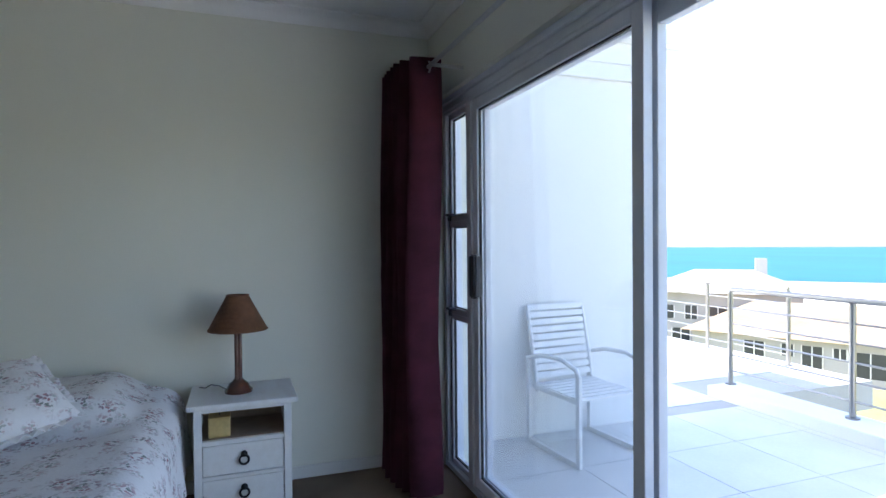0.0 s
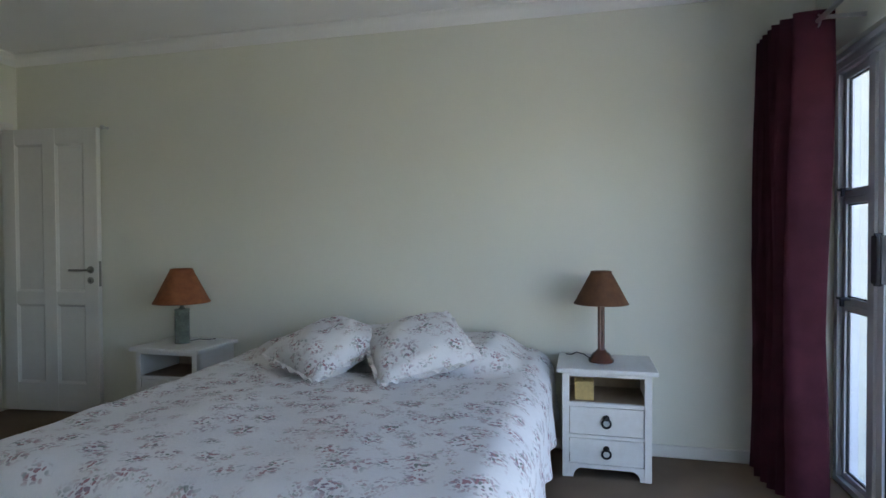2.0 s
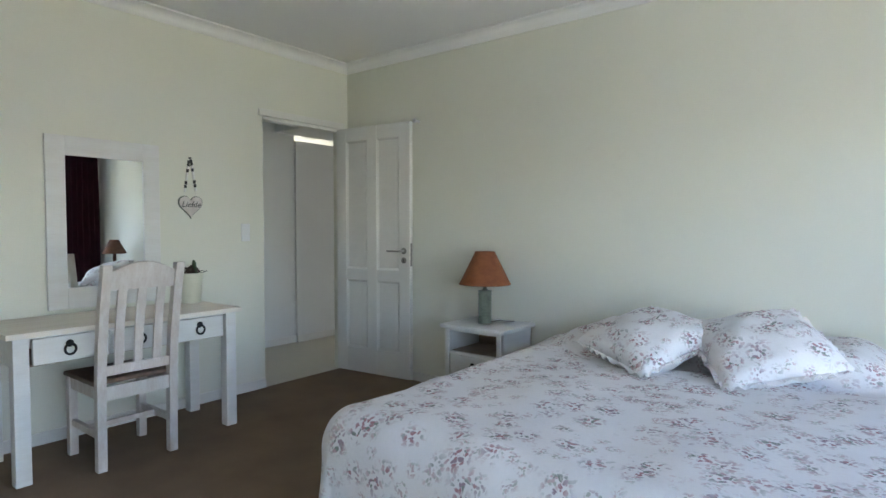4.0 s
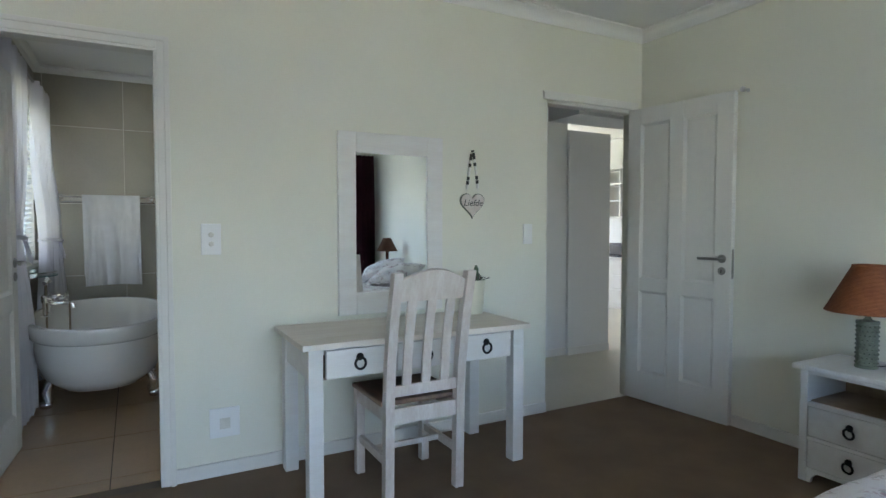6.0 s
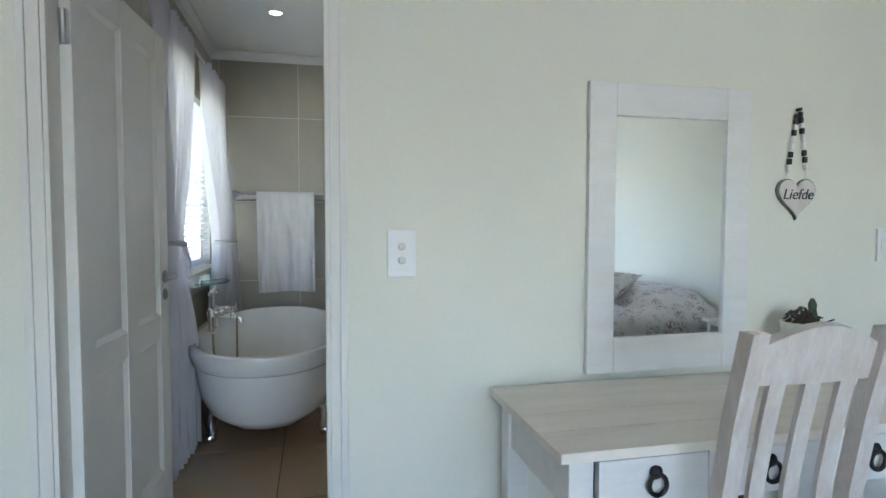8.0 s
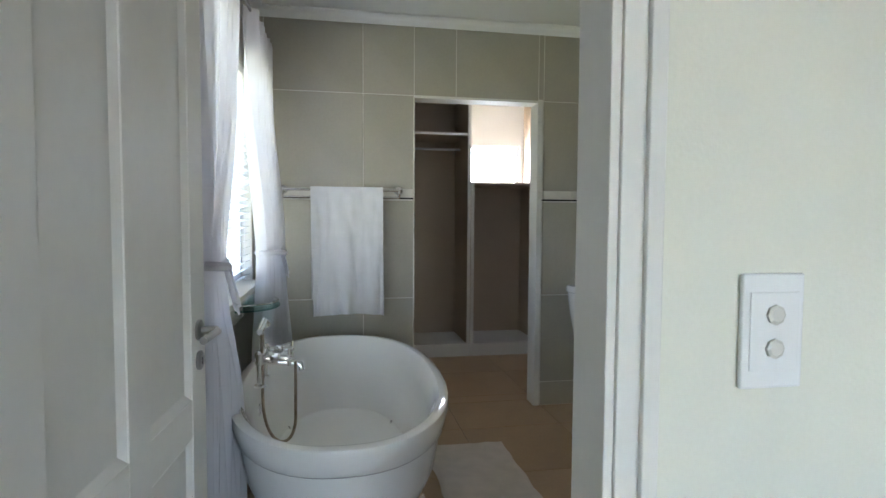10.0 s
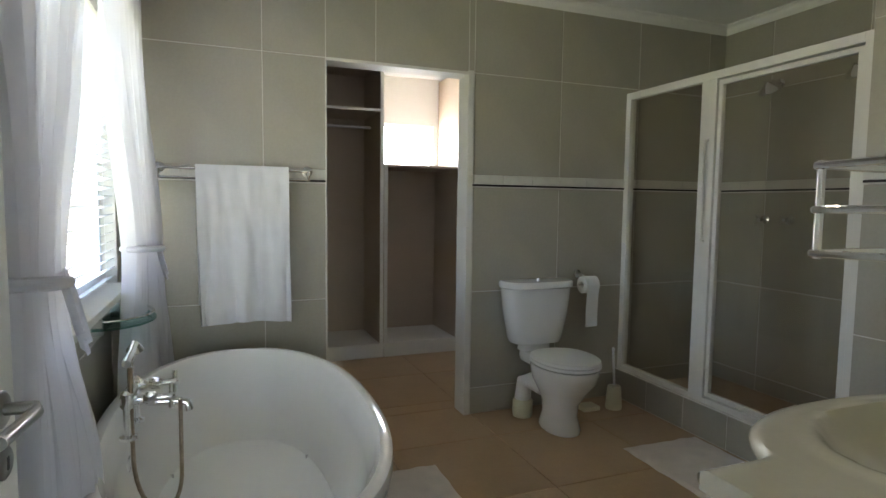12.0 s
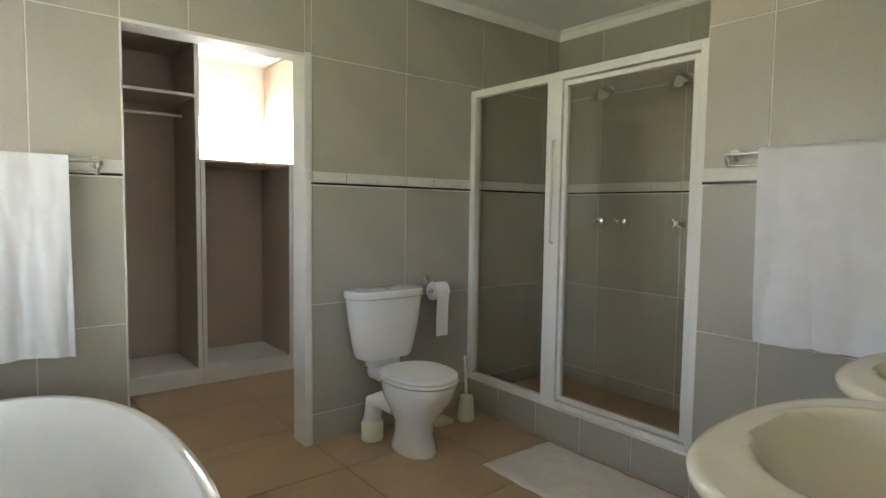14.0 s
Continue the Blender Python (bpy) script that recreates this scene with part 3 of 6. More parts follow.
def far_sheet(d0, d1, z, half):
    bm = bmesh.new()
    c = [bm.verts.new((HX * d + HY * s, HY * d - HX * s, z)) for d, s in ((d0, -half), (d1, -half * 1.5), (d1, half * 1.5), (d0, half))]
    bm.faces.new(c)
    return bm


structure("beach", far_sheet(72, 150, ZG + 0.05, 300), SAND, "pale beach sand along the shore", "beach")
structure("water", far_sheet(128, 620, ZG + 0.1, 1200), SEA, "blue sea reaching the horizon", "sea")
apron = structure("pavement", boxes((1.7, 30, -6, 16, ZG, ZG + 0.03)), SAND, "pale paved yard below the balcony", "paving")


def house(x, y, rz, w, d, h, rise, roofmat, wins, label, storey_dark=False):
    ho = thing("house", label, "house", x, y, ZG, rz)
    part("wall", boxes((-w / 2, w / 2, -d / 2, d / 2, 0, h)), HOUSE, ho)
    bm = bmesh.new()
    o = 0.6
    v = [bm.verts.new(p) for p in ((-w / 2 - o, -d / 2 - o, h), (w / 2 + o, -d / 2 - o, h), (w / 2 + o, d / 2 + o, h), (-w / 2 - o, d / 2 + o, h), (-w / 2 + d * 0.35, 0, h + rise), (w / 2 - d * 0.35, 0, h + rise))]
    for q in ((0, 1, 5, 4), (1, 2, 5), (2, 3, 4, 5), (3, 0, 4), (3, 2, 1, 0)):
        bm.faces.new([v[i] for i in q])
    roof = part("roof", bm, roofmat, ho)
    part("chimney", boxes((w * 0.22, w * 0.22 + 0.8, -0.4, 0.4, h + rise * 0.6, h + rise + 0.9)), HOUSE, roof)
    for wx, ww, z0, z1 in wins:
        win = part("window", boxes((wx - ww / 2, wx + ww / 2, -d / 2 - 0.02, -d / 2 + 0.05, z0, z1)), DARKGLASS, ho, "dark glazed window")
        for bx in (wx - ww / 2 - 0.06, wx - 0.03, wx + ww / 2):
            part("window_frame", boxes((bx, bx + 0.06, -d / 2 - 0.05, -d / 2 - 0.021, z0, z1)), TRIM, win)


def at_bearing(b, d):
    return 0.32 + math.sin(radians(b)) * d, 0.29 + math.cos(radians(b)) * d


hx, hy = at_bearing(62, 43)
house(hx, hy, -62, 26, 8, 2.4, 1.7, ROOFTAN, ((-9.3, 1.1, 1.0, 2.0), (-7.5, 0.6, 1.3, 2.0), (-6.25, 1.0, 0.7, 2.0), (-4.9, 0.6, 1.4, 2.0), (-3.5, 1.9, 0.5, 1.9), (2.0, 2.0, 0.8, 2.0)), "low cream house with a tan roof")
hx, hy = at_bearing(46.2, 50)
house(hx, hy, -46, 9.8, 8, 4.4, 1.5, ROOFGREY, ((-3.9, 1.0, 2.4, 3.4), (-2.2, 0.8, 2.4, 3.4), (-0.4, 1.2, 2.3, 3.4), (2.6, 1.2, 2.3, 3.4), (-2.9, 1.2, 0.5, 1.7), (0.6, 1.4, 0.4, 1.8)), "white two-storey house with a pale roof")


def shrub(b, d, r):
    x, y = at_bearing(b, d)
    s = thing("shrub", "low dark green coastal shrub", "shrub", x, y, ZG, group="coastal shrubs")
    bm = bmesh.new()
    for i in range(140):
        a, q = random.random() * 6.283, random.random() ** 0.5
        c = Vector((r * 1.6 * q * math.cos(a), r * 1.6 * q * math.sin(a), r * (0.2 + 0.8 * random.random() * (1.1 - q))))
        e = Matrix.LocRotScale(c, Euler((random.random() * 6, random.random() * 6, 0)), (0.34, 0.2, 0.04))
        bmesh.ops.create_icosphere(bm, subdivisions=1, radius=1, matrix=e)
    part("crown", bm, LEAF, s)


for b, d, r in ((48.2, 52, 1.2), (57, 60, 1.1), (59.5, 62, 1.0), (62, 60, 1.2), (43, 44, 0.9)):
    shrub(b, d, r)

# ---- hall and study behind the bedroom door ----
structure("floor_hall", boxes((-9.3, -3.93, 3.62, 7.25, -0.1, -0.004), (-9.3, XWB, 2.62, 3.62, -0.1, -0.004), (XWB, XW, 2.70, 3.46, -0.1, -0.004)), HALLTILE, "pale cream floor in the hall and study", "floor")
HALLW = material("hall_white_paint", (0.74, 0.74, 0.72), 0.85, vary=0.04, scale=1, grain=120, bump=0.08, spec=0.25)
structure("wall_hall", boxes((-5.22, -5.10, 2.62, 3.93, -0.1, 2.6), (-5.22, -5.07, 3.93, 4.45, -0.1, 2.12)), HALLW, "plain white hall wall ending at an opening", "wall")
# the west wall's opening is unseen, added behind the study fill lamp
structure("wall_study", boxes((-9.3, -3.8, 7.1, 7.25, -0.1, 2.6), (-3.95, -3.8, 3.62, 7.1, -0.1, 2.6), (-9.45, -9.3, 3.5, 7.25, -0.1, 0.75), (-9.45, -9.3, 3.5, 7.25, 2.25, 2.6), (-9.45, -9.3, 3.5, 4.7, 0.75, 2.25), (-9.45, -9.3, 6.5, 7.25, 0.75, 2.25), (-9.3, -5.22, 3.5, 3.62, -0.1, 2.6)), HALLW, "white study walls", "wall")
structure("ceiling_hall", boxes((-9.3, -3.8, 3.5, 7.25, 2.6, 2.7), (-5.22, XWB, 2.5, 3.5, 2.5, 2.6)), CEIL, "white hall ceiling", "ceiling")
structure("beam_hall", boxes((-5.0, -4.6, 3.62, 7.1, 2.16, 2.6)), HALLW, "dropped ceiling beam in the hall", "beam")
structure("baseboard_2", boxes((-5.10, -5.088, 2.7, 3.93, 0, 0.07), (-5.07, -5.058, 3.93, 4.45, 0, 0.07)), TRIM, "white hall skirting", "skirting")
desk_unit = thing("drawer_unit", "white study drawer unit with steel handles", "drawers", -7.3, 6.78, 0)
part("body", boxes((-0.5, 0.5, -0.2, 0.3, 0.0, 0.72), (-0.52, 0.52, -0.23, 0.31, 0.72, 0.75)), MELWHITE, desk_unit)
for k in range(3):
    dr = part("drawer", boxes((-0.48, 0.48, -0.222, -0.2, 0.09 + k * 0.21, 0.285 + k * 0.21), bevel=0.003), MELWHITE, desk_unit)
    part("handle", boxes((-0.08, 0.12, -0.25, -0.236, 0.22 + k * 0.21, 0.232 + k * 0.21), (-0.08, -0.07, -0.24, -0.222, 0.22 + k * 0.21, 0.232 + k * 0.21), (0.11, 0.12, -0.24, -0.222, 0.22 + k * 0.21, 0.232 + k * 0.21)), STEEL, dr, "steel bar handle")
shelf = thing("wall_shelf", "white open wall shelves with a few black things", "shelf", -7.3, 7.1, 1.35)
part("back", boxes((-0.5, 0.5, -0.012, 0, 0, 0.75)), MELWHITE, shelf)
for z in (0.0, 0.25, 0.5, 0.735):
    part("board", boxes((-0.5, 0.5, -0.3, -0.012, z, z + 0.018)), MELWHITE, shelf)
for x in (-0.5, 0.05, 0.482):
    part("upright", boxes((x, x + 0.018, -0.298, -0.012, 0.018, 0.735)), MELWHITE, shelf)
cab = thing("tall_cabinet", "tall white study cupboard with a long handle", "cabinet", -6.45, 6.85, 0)
part("body", boxes((-0.35, 0.35, -0.25, 0.25, 0, 2.1)), MELWHITE, cab)
cd = part("door", boxes((-0.345, 0.345, -0.27, -0.25, 0.08, 2.09), bevel=0.002), MELWHITE, cab)
part("handle", tube([(-0.3, -0.27, 1.2), (-0.3, -0.3, 1.2), (-0.3, -0.3, 1.42), (-0.3, -0.27, 1.42)], 0.006, 8), STEEL, cd)
pr = thing("printer", "black desktop printer on the drawers", "printer", -7.1, 6.75, 0.75)
part("body", boxes((-0.2, 0.2, -0.15, 0.15, 0.03, 0.2), bevel=0.02), SMOKED, pr)
part("tray", boxes((-0.15, 0.15, -0.25, -0.15, 0.02, 0.035), bevel=0.004), SMOKED, pr)
part("lid", boxes((-0.19, 0.19, -0.14, 0.14, 0.2, 0.215), bevel=0.006), GREYPLASTIC, pr)
hp = thing("headphones", "black headphones on the shelf", "headphones", -7.08, 6.95, 1.368)
part("band", tube(arc(0, 0, 0.04, 0.08, 0, 180, 12), 0.012, 8), SMOKED, hp, smooth=True)
for s in (-0.08, 0.08):
    part("earcup", moved(lathe([(0.035, -0.015), (0.04, 0), (0.035, 0.015)], 14), pose(s, 0, 0.04, 0, 90)), SMOKED, hp, smooth=True)
bk = thing("notebook", "thin black notebook lying on the shelf", "book", -7.1, 6.95, 1.618)
part("cover", boxes((-0.1, 0.1, -0.08, 0.08, 0, 0.02), bevel=0.002), SMOKED, bk)
# ---- bed ----
BX0, BX1, BY0, BZ = -1.63, -0.08, 1.56, 0.575
bed = thing("bed", "double bed under a floral white bedspread", "bed")
part("mattress", boxes((BX0 + 0.03, BX1 - 0.03, BY0 + 0.05, 3.50, 0.32, 0.54), bevel=0.04), PAPER, bed)
part("base", boxes((BX0 + 0.05, BX1 - 0.05, BY0 + 0.08, 3.50, 0.10, 0.32), bevel=0.01), SMOKED, bed, "dark bed base")
for x in (BX0 + 0.1, BX1 - 0.1):
    for y in (BY0 + 0.15, 3.4):
        part("foot", moved(lathe([(0.025, 0), (0.03, 0.1)], 12), Matrix.Translation((x, y, 0))), SMOKED, bed)


def smooth01(x):
    x = max(0.0, min(1.0, x))
    return x * x * (3 - 2 * x)


def spread():
    DROP = 0.47

    def f(u, v):
        s = (BX0 - DROP) + u * (BX1 - BX0 + 2 * DROP)
        t = (BY0 - DROP) + v * (3.50 - BY0 + DROP)
        x, y = min(max(s, BX0), BX1), max(t, BY0)
        dx, dy = abs(s - x), y - t
        side = 1 if s > x else -1
        d = math.hypot(dx, dy)
        # two pillows under the cover at the head
        hump = 0.13 * smooth01((y - 2.90) / 0.16) * (0.9 + 0.1 * math.cos((x + 0.94) * 6.9)) * smooth01((x - BX0 + 0.05) / 0.25) * smooth01((BX1 + 0.05 - x) / 0.25)
        crease = -0.03 * math.exp(-((y - 2.86) / 0.05) ** 2) * smooth01((x - BX0) / 0.2) * smooth01((BX1 - x) / 0.2)
        z = BZ + hump + crease + 0.012 * noise.noise((x * 3, y * 3, 0)) + 0.005 * noise.noise((x * 11, y * 9, 3))
        if d > 0:
            r = 0.15
            a = min(d / r, math.pi / 2)
            out = r * math.sin(a)
            down = r * (1 - math.cos(a)) + max(0, d - r * math.pi / 2)
            hang = max(0, down - r) / DROP
            along = (y if dx > dy else x)
            out += hang * (0.02 + 0.022 * math.sin(along * 17) + 0.022 * math.sin(along * 31 + 1) + (0.05 * math.sin(6 * math.atan2(dy, dx)) if dx > 0.02 and dy > 0.02 else 0))
            down += 0.006 * noise.noise((x * 8, y * 8, d * 8))
            x += side * out * dx / d
            y -= out * dy / d
            z -= down
        return Vector((x - 0.0, y, max(z, 0.03)))
    return grid(120, 120, f)


part("bedspread", thicken(spread(), 0.008), FLORAL, bed, "white cotton bedspread with small mauve flowers", True)


def cushion(label, x, y, z, rx, ry, rz, size=0.50, thick=0.21):
    c = thing("cushion", label, "cushion", x, y, z, group="floral cushions")

    def shell(sign):
        def f(u, v):
            a, b = 2 * u - 1, 2 * v - 1
            k = (max(0.0, 1 - a * a) * max(0.0, 1 - b * b)) ** 0.42
            pinch = 1 - 0.16 * (1 - abs(a * b)) * (abs(a) ** 3 + abs(b) ** 3) * 0.5
            w = thick / 2 * k * (0.92 + 0.16 * noise.noise((a * 2 + z * 9, b * 2, sign)))
            return Vector((a * size / 2 * pinch, b * size / 2 * pinch, sign * w + 0.008 * noise.noise((a * 6, b * 6, x))))
        return grid(26, 26, f)
    m = pose(0, 0, 0, rx, ry, rz) @ pose(0, 0, 0, 0, 0, 45)
    bm = shell(1)
    low = shell(-1)
    me = bpy.data.meshes.new("half")
    low.to_mesh(me)
    low.free()
    bm.from_mesh(me)
    bmesh.ops.remove_doubles(bm, verts=bm.verts, dist=0.0008)
    part("cover", moved(bm, m), FLORAL, c, smooth=True)
    # gathered frill round the edge
    def fr(u, v):
        t = u * 4
        k, q = int(t) % 4, t - int(t)
        e = [(-1 + 2 * q, -1), (1, -1 + 2 * q), (1 - 2 * q, 1), (-1, 1 - 2 * q)][k]
        s = size / 2 * (0.95 + 0.085 * v)
        return Vector((e[0] * s, e[1] * s, 0.010 * v * math.sin(u * 190 + 3 * math.sin(u * 37))))
    part("frill", moved(thicken(grid(320, 2, fr), 0.003), m), FLORAL, c, smooth=True)


cushion("white floral frilled cushion leaning on the pillows", -1.05, 2.86, 0.685, 17, -7, 12)
cushion("white floral frilled cushion beside its twin", -0.58, 2.89, 0.70, 21, 6, -12)

# ---- bedside cabinets ----


def ring_pull(parent, x, y, z):
    """Black iron ring on a round boss, facing -y."""
    h = part("pull", moved(lathe([(0.014, 0), (0.016, 0.006), (0.011, 0.014), (0.004, 0.018)], 16), pose(x, y, z + 0.02, 90)), IRON, parent, "black iron ring pull", True)
    part("ring", tube([(x + 0.021 * math.sin(q), y - 0.012 - 0.004 * math.cos(q), z - 0.006 + 0.023 * math.cos(q)) for q in [k * math.pi / 9 for k in range(18)]], 0.0055, 8, True), IRON, h, smooth=True)


def nightstand(x, y, label):
    n = thing("bedside_cabinet", label, "bedside cabinet", x, y, 0, group="bedside cabinets")
    w, d, h = 0.44, 0.38, 0.567
    part("top", boxes((-w / 2 - 0.03, w / 2 + 0.03, -0.025, d + 0.01, h - 0.024, h), bevel=0.006), LIMED, n)
    for s in (-1, 1):
        part("side_panel", boxes((s * w / 2 - (0.022 if s > 0 else 0), s * w / 2 + (0.022 if s < 0 else 0), 0.01, d, 0.05, h - 0.024)), LIMED, n)
        part("corner_post", boxes((s * w / 2 - (0.035 if s > 0 else 0), s * w / 2 + (0.035 if s < 0 else 0), 0, 0.035, 0, h - 0.024), bevel=0.002), LIMED, n)
        part("rear_foot", boxes((s * w / 2 - (0.035 if s > 0 else 0), s * w / 2 + (0.035 if s < 0 else 0), d - 0.035, d, 0, 0.06)), LIMED, n)
        # shaped foot bracket
        bm = bmesh.new()
        x0 = s * (w / 2 - 0.035)
        pts = [(x0, 0.0), (x0 - s * 0.02, 0.0), (x0 - s * 0.024, 0.022), (x0 - s * 0.036, 0.04), (x0 - s * 0.055, 0.05), (x0, 0.05)]
        fa, ba = [bm.verts.new((p, 0.004, q)) for p, q in pts], [bm.verts.new((p, 0.022, q)) for p, q in pts]
        bm.faces.new(fa), bm.faces.new(list(reversed(ba)))
        for k in range(len(pts)):
            bm.faces.new((fa[k], ba[k], ba[(k + 1) % len(pts)], fa[(k + 1) % len(pts)]))
        part("foot_bracket", bm, LIMED, n)
    part("back", boxes((-w / 2 + 0.022, w / 2 - 0.022, d - 0.012, d - 0.004, 0.05, h - 0.024)), RAWIN, n)
    for z0, z1 in ((0.05, 0.07), (0.205, 0.222), (0.368, 0.388), (h - 0.044, h - 0.024)):
        part("front_rail", boxes((-w / 2 + 0.035, w / 2 - 0.035, 0.003, 0.03, z0, z1), bevel=0.0015), LIMED, n)
    part("shelf", boxes((-w / 2 + 0.022, w / 2 - 0.022, 0.03, d - 0.012, 0.372, 0.386)), RAWIN, n)
    for z0, z1 in ((0.073, 0.202), (0.225, 0.365)):
        dr = part("drawer", boxes((-w / 2 + 0.038, w / 2 - 0.038, 0.006, 0.03, z0, z1), bevel=0.002), LIMED, n)
        ring_pull(dr, 0, 0.006, (z0 + z1) / 2)
    return n


nightstand(0.345, 3.155, "limed white wooden bedside cabinet with two drawers")
nightstand(-2.275, 3.155, "limed white wooden bedside cabinet near the door")
cand = thing("candle", "square yellow candle in the cabinet's open shelf", "candle", 0.235, 3.26, 0.386)
part("wax", boxes((-0.05, 0.05, -0.05, 0.05, 0, 0.098), bevel=0.006), CANDLE, cand)
part("wick", boxes((-0.002, 0.002, -0.002, 0.002, 0.098, 0.108)), BEAD, cand)


def shade_bm(r0, r1, h):
    bm = lathe([(r0, 0), (r0 * 0.5 + r1 * 0.5, h * 0.5), (r1, h), (r1 - 0.004, h), (r0 - 0.004, 0.0), (r0, 0)], 96, cap=False)
    for v in bm.verts:      # upright canes stand proud of the weave
        k = 1 + 0.010 * math.cos(48 * math.atan2(v.co.y, v.co.x))
        v.co.x, v.co.y = v.co.x * k, v.co.y * k
    return bm


def lamp_right():
    l = thing("table_lamp", "dark turned wood table lamp with brown cane shade", "lamp", 0.325, 3.34, 0.567)
    part("base", lathe([(0.066, 0), (0.068, 0.012), (0.058, 0.022), (0.054, 0.03), (0.046, 0.045), (0.030, 0.056), (0.024, 0.066)], 32), DARKWOOD, l, smooth=True)
    for i in range(4):
        a = radians(45 + 90 * i)
        part("column_rod", moved(lathe([(0.011, 0), (0.011, 0.25)], 14), Matrix.Translation((0.011 * math.cos(a), 0.011 * math.sin(a), 0.06))), DARKWOOD, l, smooth=True)
    part("collar", moved(lathe([(0.022, 0), (0.024, 0.012), (0.012, 0.02), (0.012, 0.06)], 18), Matrix.Translation((0, 0, 0.305))), DARKWOOD, l, smooth=True)
    s = part("shade", moved(shade_bm(0.142, 0.052, 0.172), Matrix.Translation((0, 0, 0.315))), CANE_DARK, l, "woven brown cane shade", True)
    for r, z in ((0.142, 0.316), (0.052, 0.487)):
        part("rim", tube([(r * math.cos(q), r * math.sin(q), z) for q in [k * math.pi / 18 for k in range(36)]], 0.004, 6, True), CANE_DARK, s, smooth=True)
    part("cord", tube([(-0.05, 0.0, 0.012), (-0.09, 0.03, 0.03), (-0.13, 0.05, 0.036), (-0.16, 0.09, 0.012), (-0.19, 0.14, 0.006)], 0.003, 6), BEAD, l, "black lamp cord", True)


def lamp_left():
    l = thing("table_lamp", "green stone table lamp with red-brown cane shade", "lamp", -2.30, 3.34, 0.567)
    part("base", lathe([(0.047, 0), (0.047, 0.012), (0.043, 0.014), (0.043, 0.205), (0.047, 0.208), (0.047, 0.22), (0.02, 0.225), (0.012, 0.235), (0.012, 0.28)], 28), JADE, l, smooth=True)
    bm = bmesh.new()
    for k in range(9):
        for i in range(14):
            a = 2 * math.pi * (i + 0.5 * (k % 2)) / 14
            bmesh.ops.create_icosphere(bm, subdivisions=1, radius=0.006, matrix=Matrix.Translation((0.043 * math.cos(a), 0.043 * math.sin(a), 0.025 + k * 0.021)))
    part("studs", bm, JADE, l)
    s = part("shade", moved(shade_bm(0.172, 0.066, 0.215), Matrix.Translation((0, 0, 0.265))), CANE_RED, l, "woven red-brown cane shade", True)
    for r, z in ((0.172, 0.266), (0.066, 0.48)):
        part("rim", tube([(r * math.cos(q), r * math.sin(q), z) for q in [k * math.pi / 18 for k in range(36)]], 0.004, 6, True), CANE_RED, s, smooth=True)
    part("cord", tube([(0.04, 0.0, 0.012), (0.09, 0.05, 0.02), (0.12, 0.1, 0.01), (0.14, 0.15, 0.006)], 0.003, 6), BEAD, l, "black lamp cord", True)


lamp_right()
lamp_left()

# ---- dressing table, chair, mirror ----
DY0, DY1, DX0, DX1, DZ = 0.945, 2.14, -3.845, -3.295, 0.722
tb = thing("dressing_table", "limed wooden dressing table with three drawers", "table")
for k in range(4):
    x0 = DX0 + k * (DX1 - DX0) / 4
    part("top_board", boxes((x0 + 0.0006, x0 + (DX1 - DX0) / 4 - 0.0006, DY0, DY1, DZ - 0.026, DZ), bevel=0.002), LIMED_TOP, tb)
LX0, LX1 = DX0 + 0.03, DX1 - 0.02
for x0, x1 in ((LX0, LX0 + 0.065), (LX1 - 0.065, LX1)):
    for y0, y1 in ((DY0 + 0.03, DY0 + 0.095), (DY1 - 0.095, DY1 - 0.03)):
        part("leg", boxes((x0, x1, y0, y1, 0, DZ - 0.026), bevel=0.003), LIMED, tb)
for y in (DY0 + 0.04, DY1 - 0.062):
    part("side_apron", boxes((LX0 + 0.065, LX1 - 0.065, y, y + 0.022, DZ - 0.165, DZ - 0.026)), LIMED, tb)
part("back_apron", boxes((LX0 + 0.01, LX0 + 0.032, DY0 + 0.095, DY1 - 0.095, DZ - 0.165, DZ - 0.026)), LIMED, tb)
part("front_rail", boxes((LX1 - 0.05, LX1 - 0.006, DY0 + 0.095, DY1 - 0.095, DZ - 0.034, DZ - 0.026)), LIMED, tb)
part("drawer_bottom", boxes((LX0 + 0.04, LX1 - 0.03, DY0 + 0.095, DY1 - 0.095, DZ - 0.17, DZ - 0.16)), RAWIN, tb)
inner = DY1 - DY0 - 0.19
for k in range(3):
    y0 = DY0 + 0.095 + k * inner / 3
    if k:
        part("divider", boxes((LX1 - 0.05, LX1 - 0.006, y0 - 0.012, y0 + 0.012, DZ - 0.165, DZ - 0.034)), LIMED, tb)
    g = 0.016
    dr = part("drawer", boxes((LX1 - 0.03, LX1 - 0.004, y0 + g, y0 + inner / 3 - g, DZ - 0.163, DZ - 0.038), bevel=0.002), LIMED, tb)
    yc, zc = y0 + inner / 6, DZ - 0.10
    h = part("pull", moved(lathe([(0.016, 0), (0.018, 0.006), (0.012, 0.014), (0.004, 0.018)], 16), pose(LX1 - 0.004, yc, zc + 0.024, 0, 90)), IRON, dr, "black iron ring pull", True)
    part("ring", tube([(LX1 + 0.010, yc + 0.024 * math.sin(q), zc - 0.004 + 0.026 * math.cos(q)) for q in [j * math.pi / 9 for j in range(18)]], 0.006, 8, True), IRON, h, smooth=True)

ch = thing("dining_chair", "worn white wooden slat-back chair at the dressing table", "chair", -3.385, 1.478, 0)
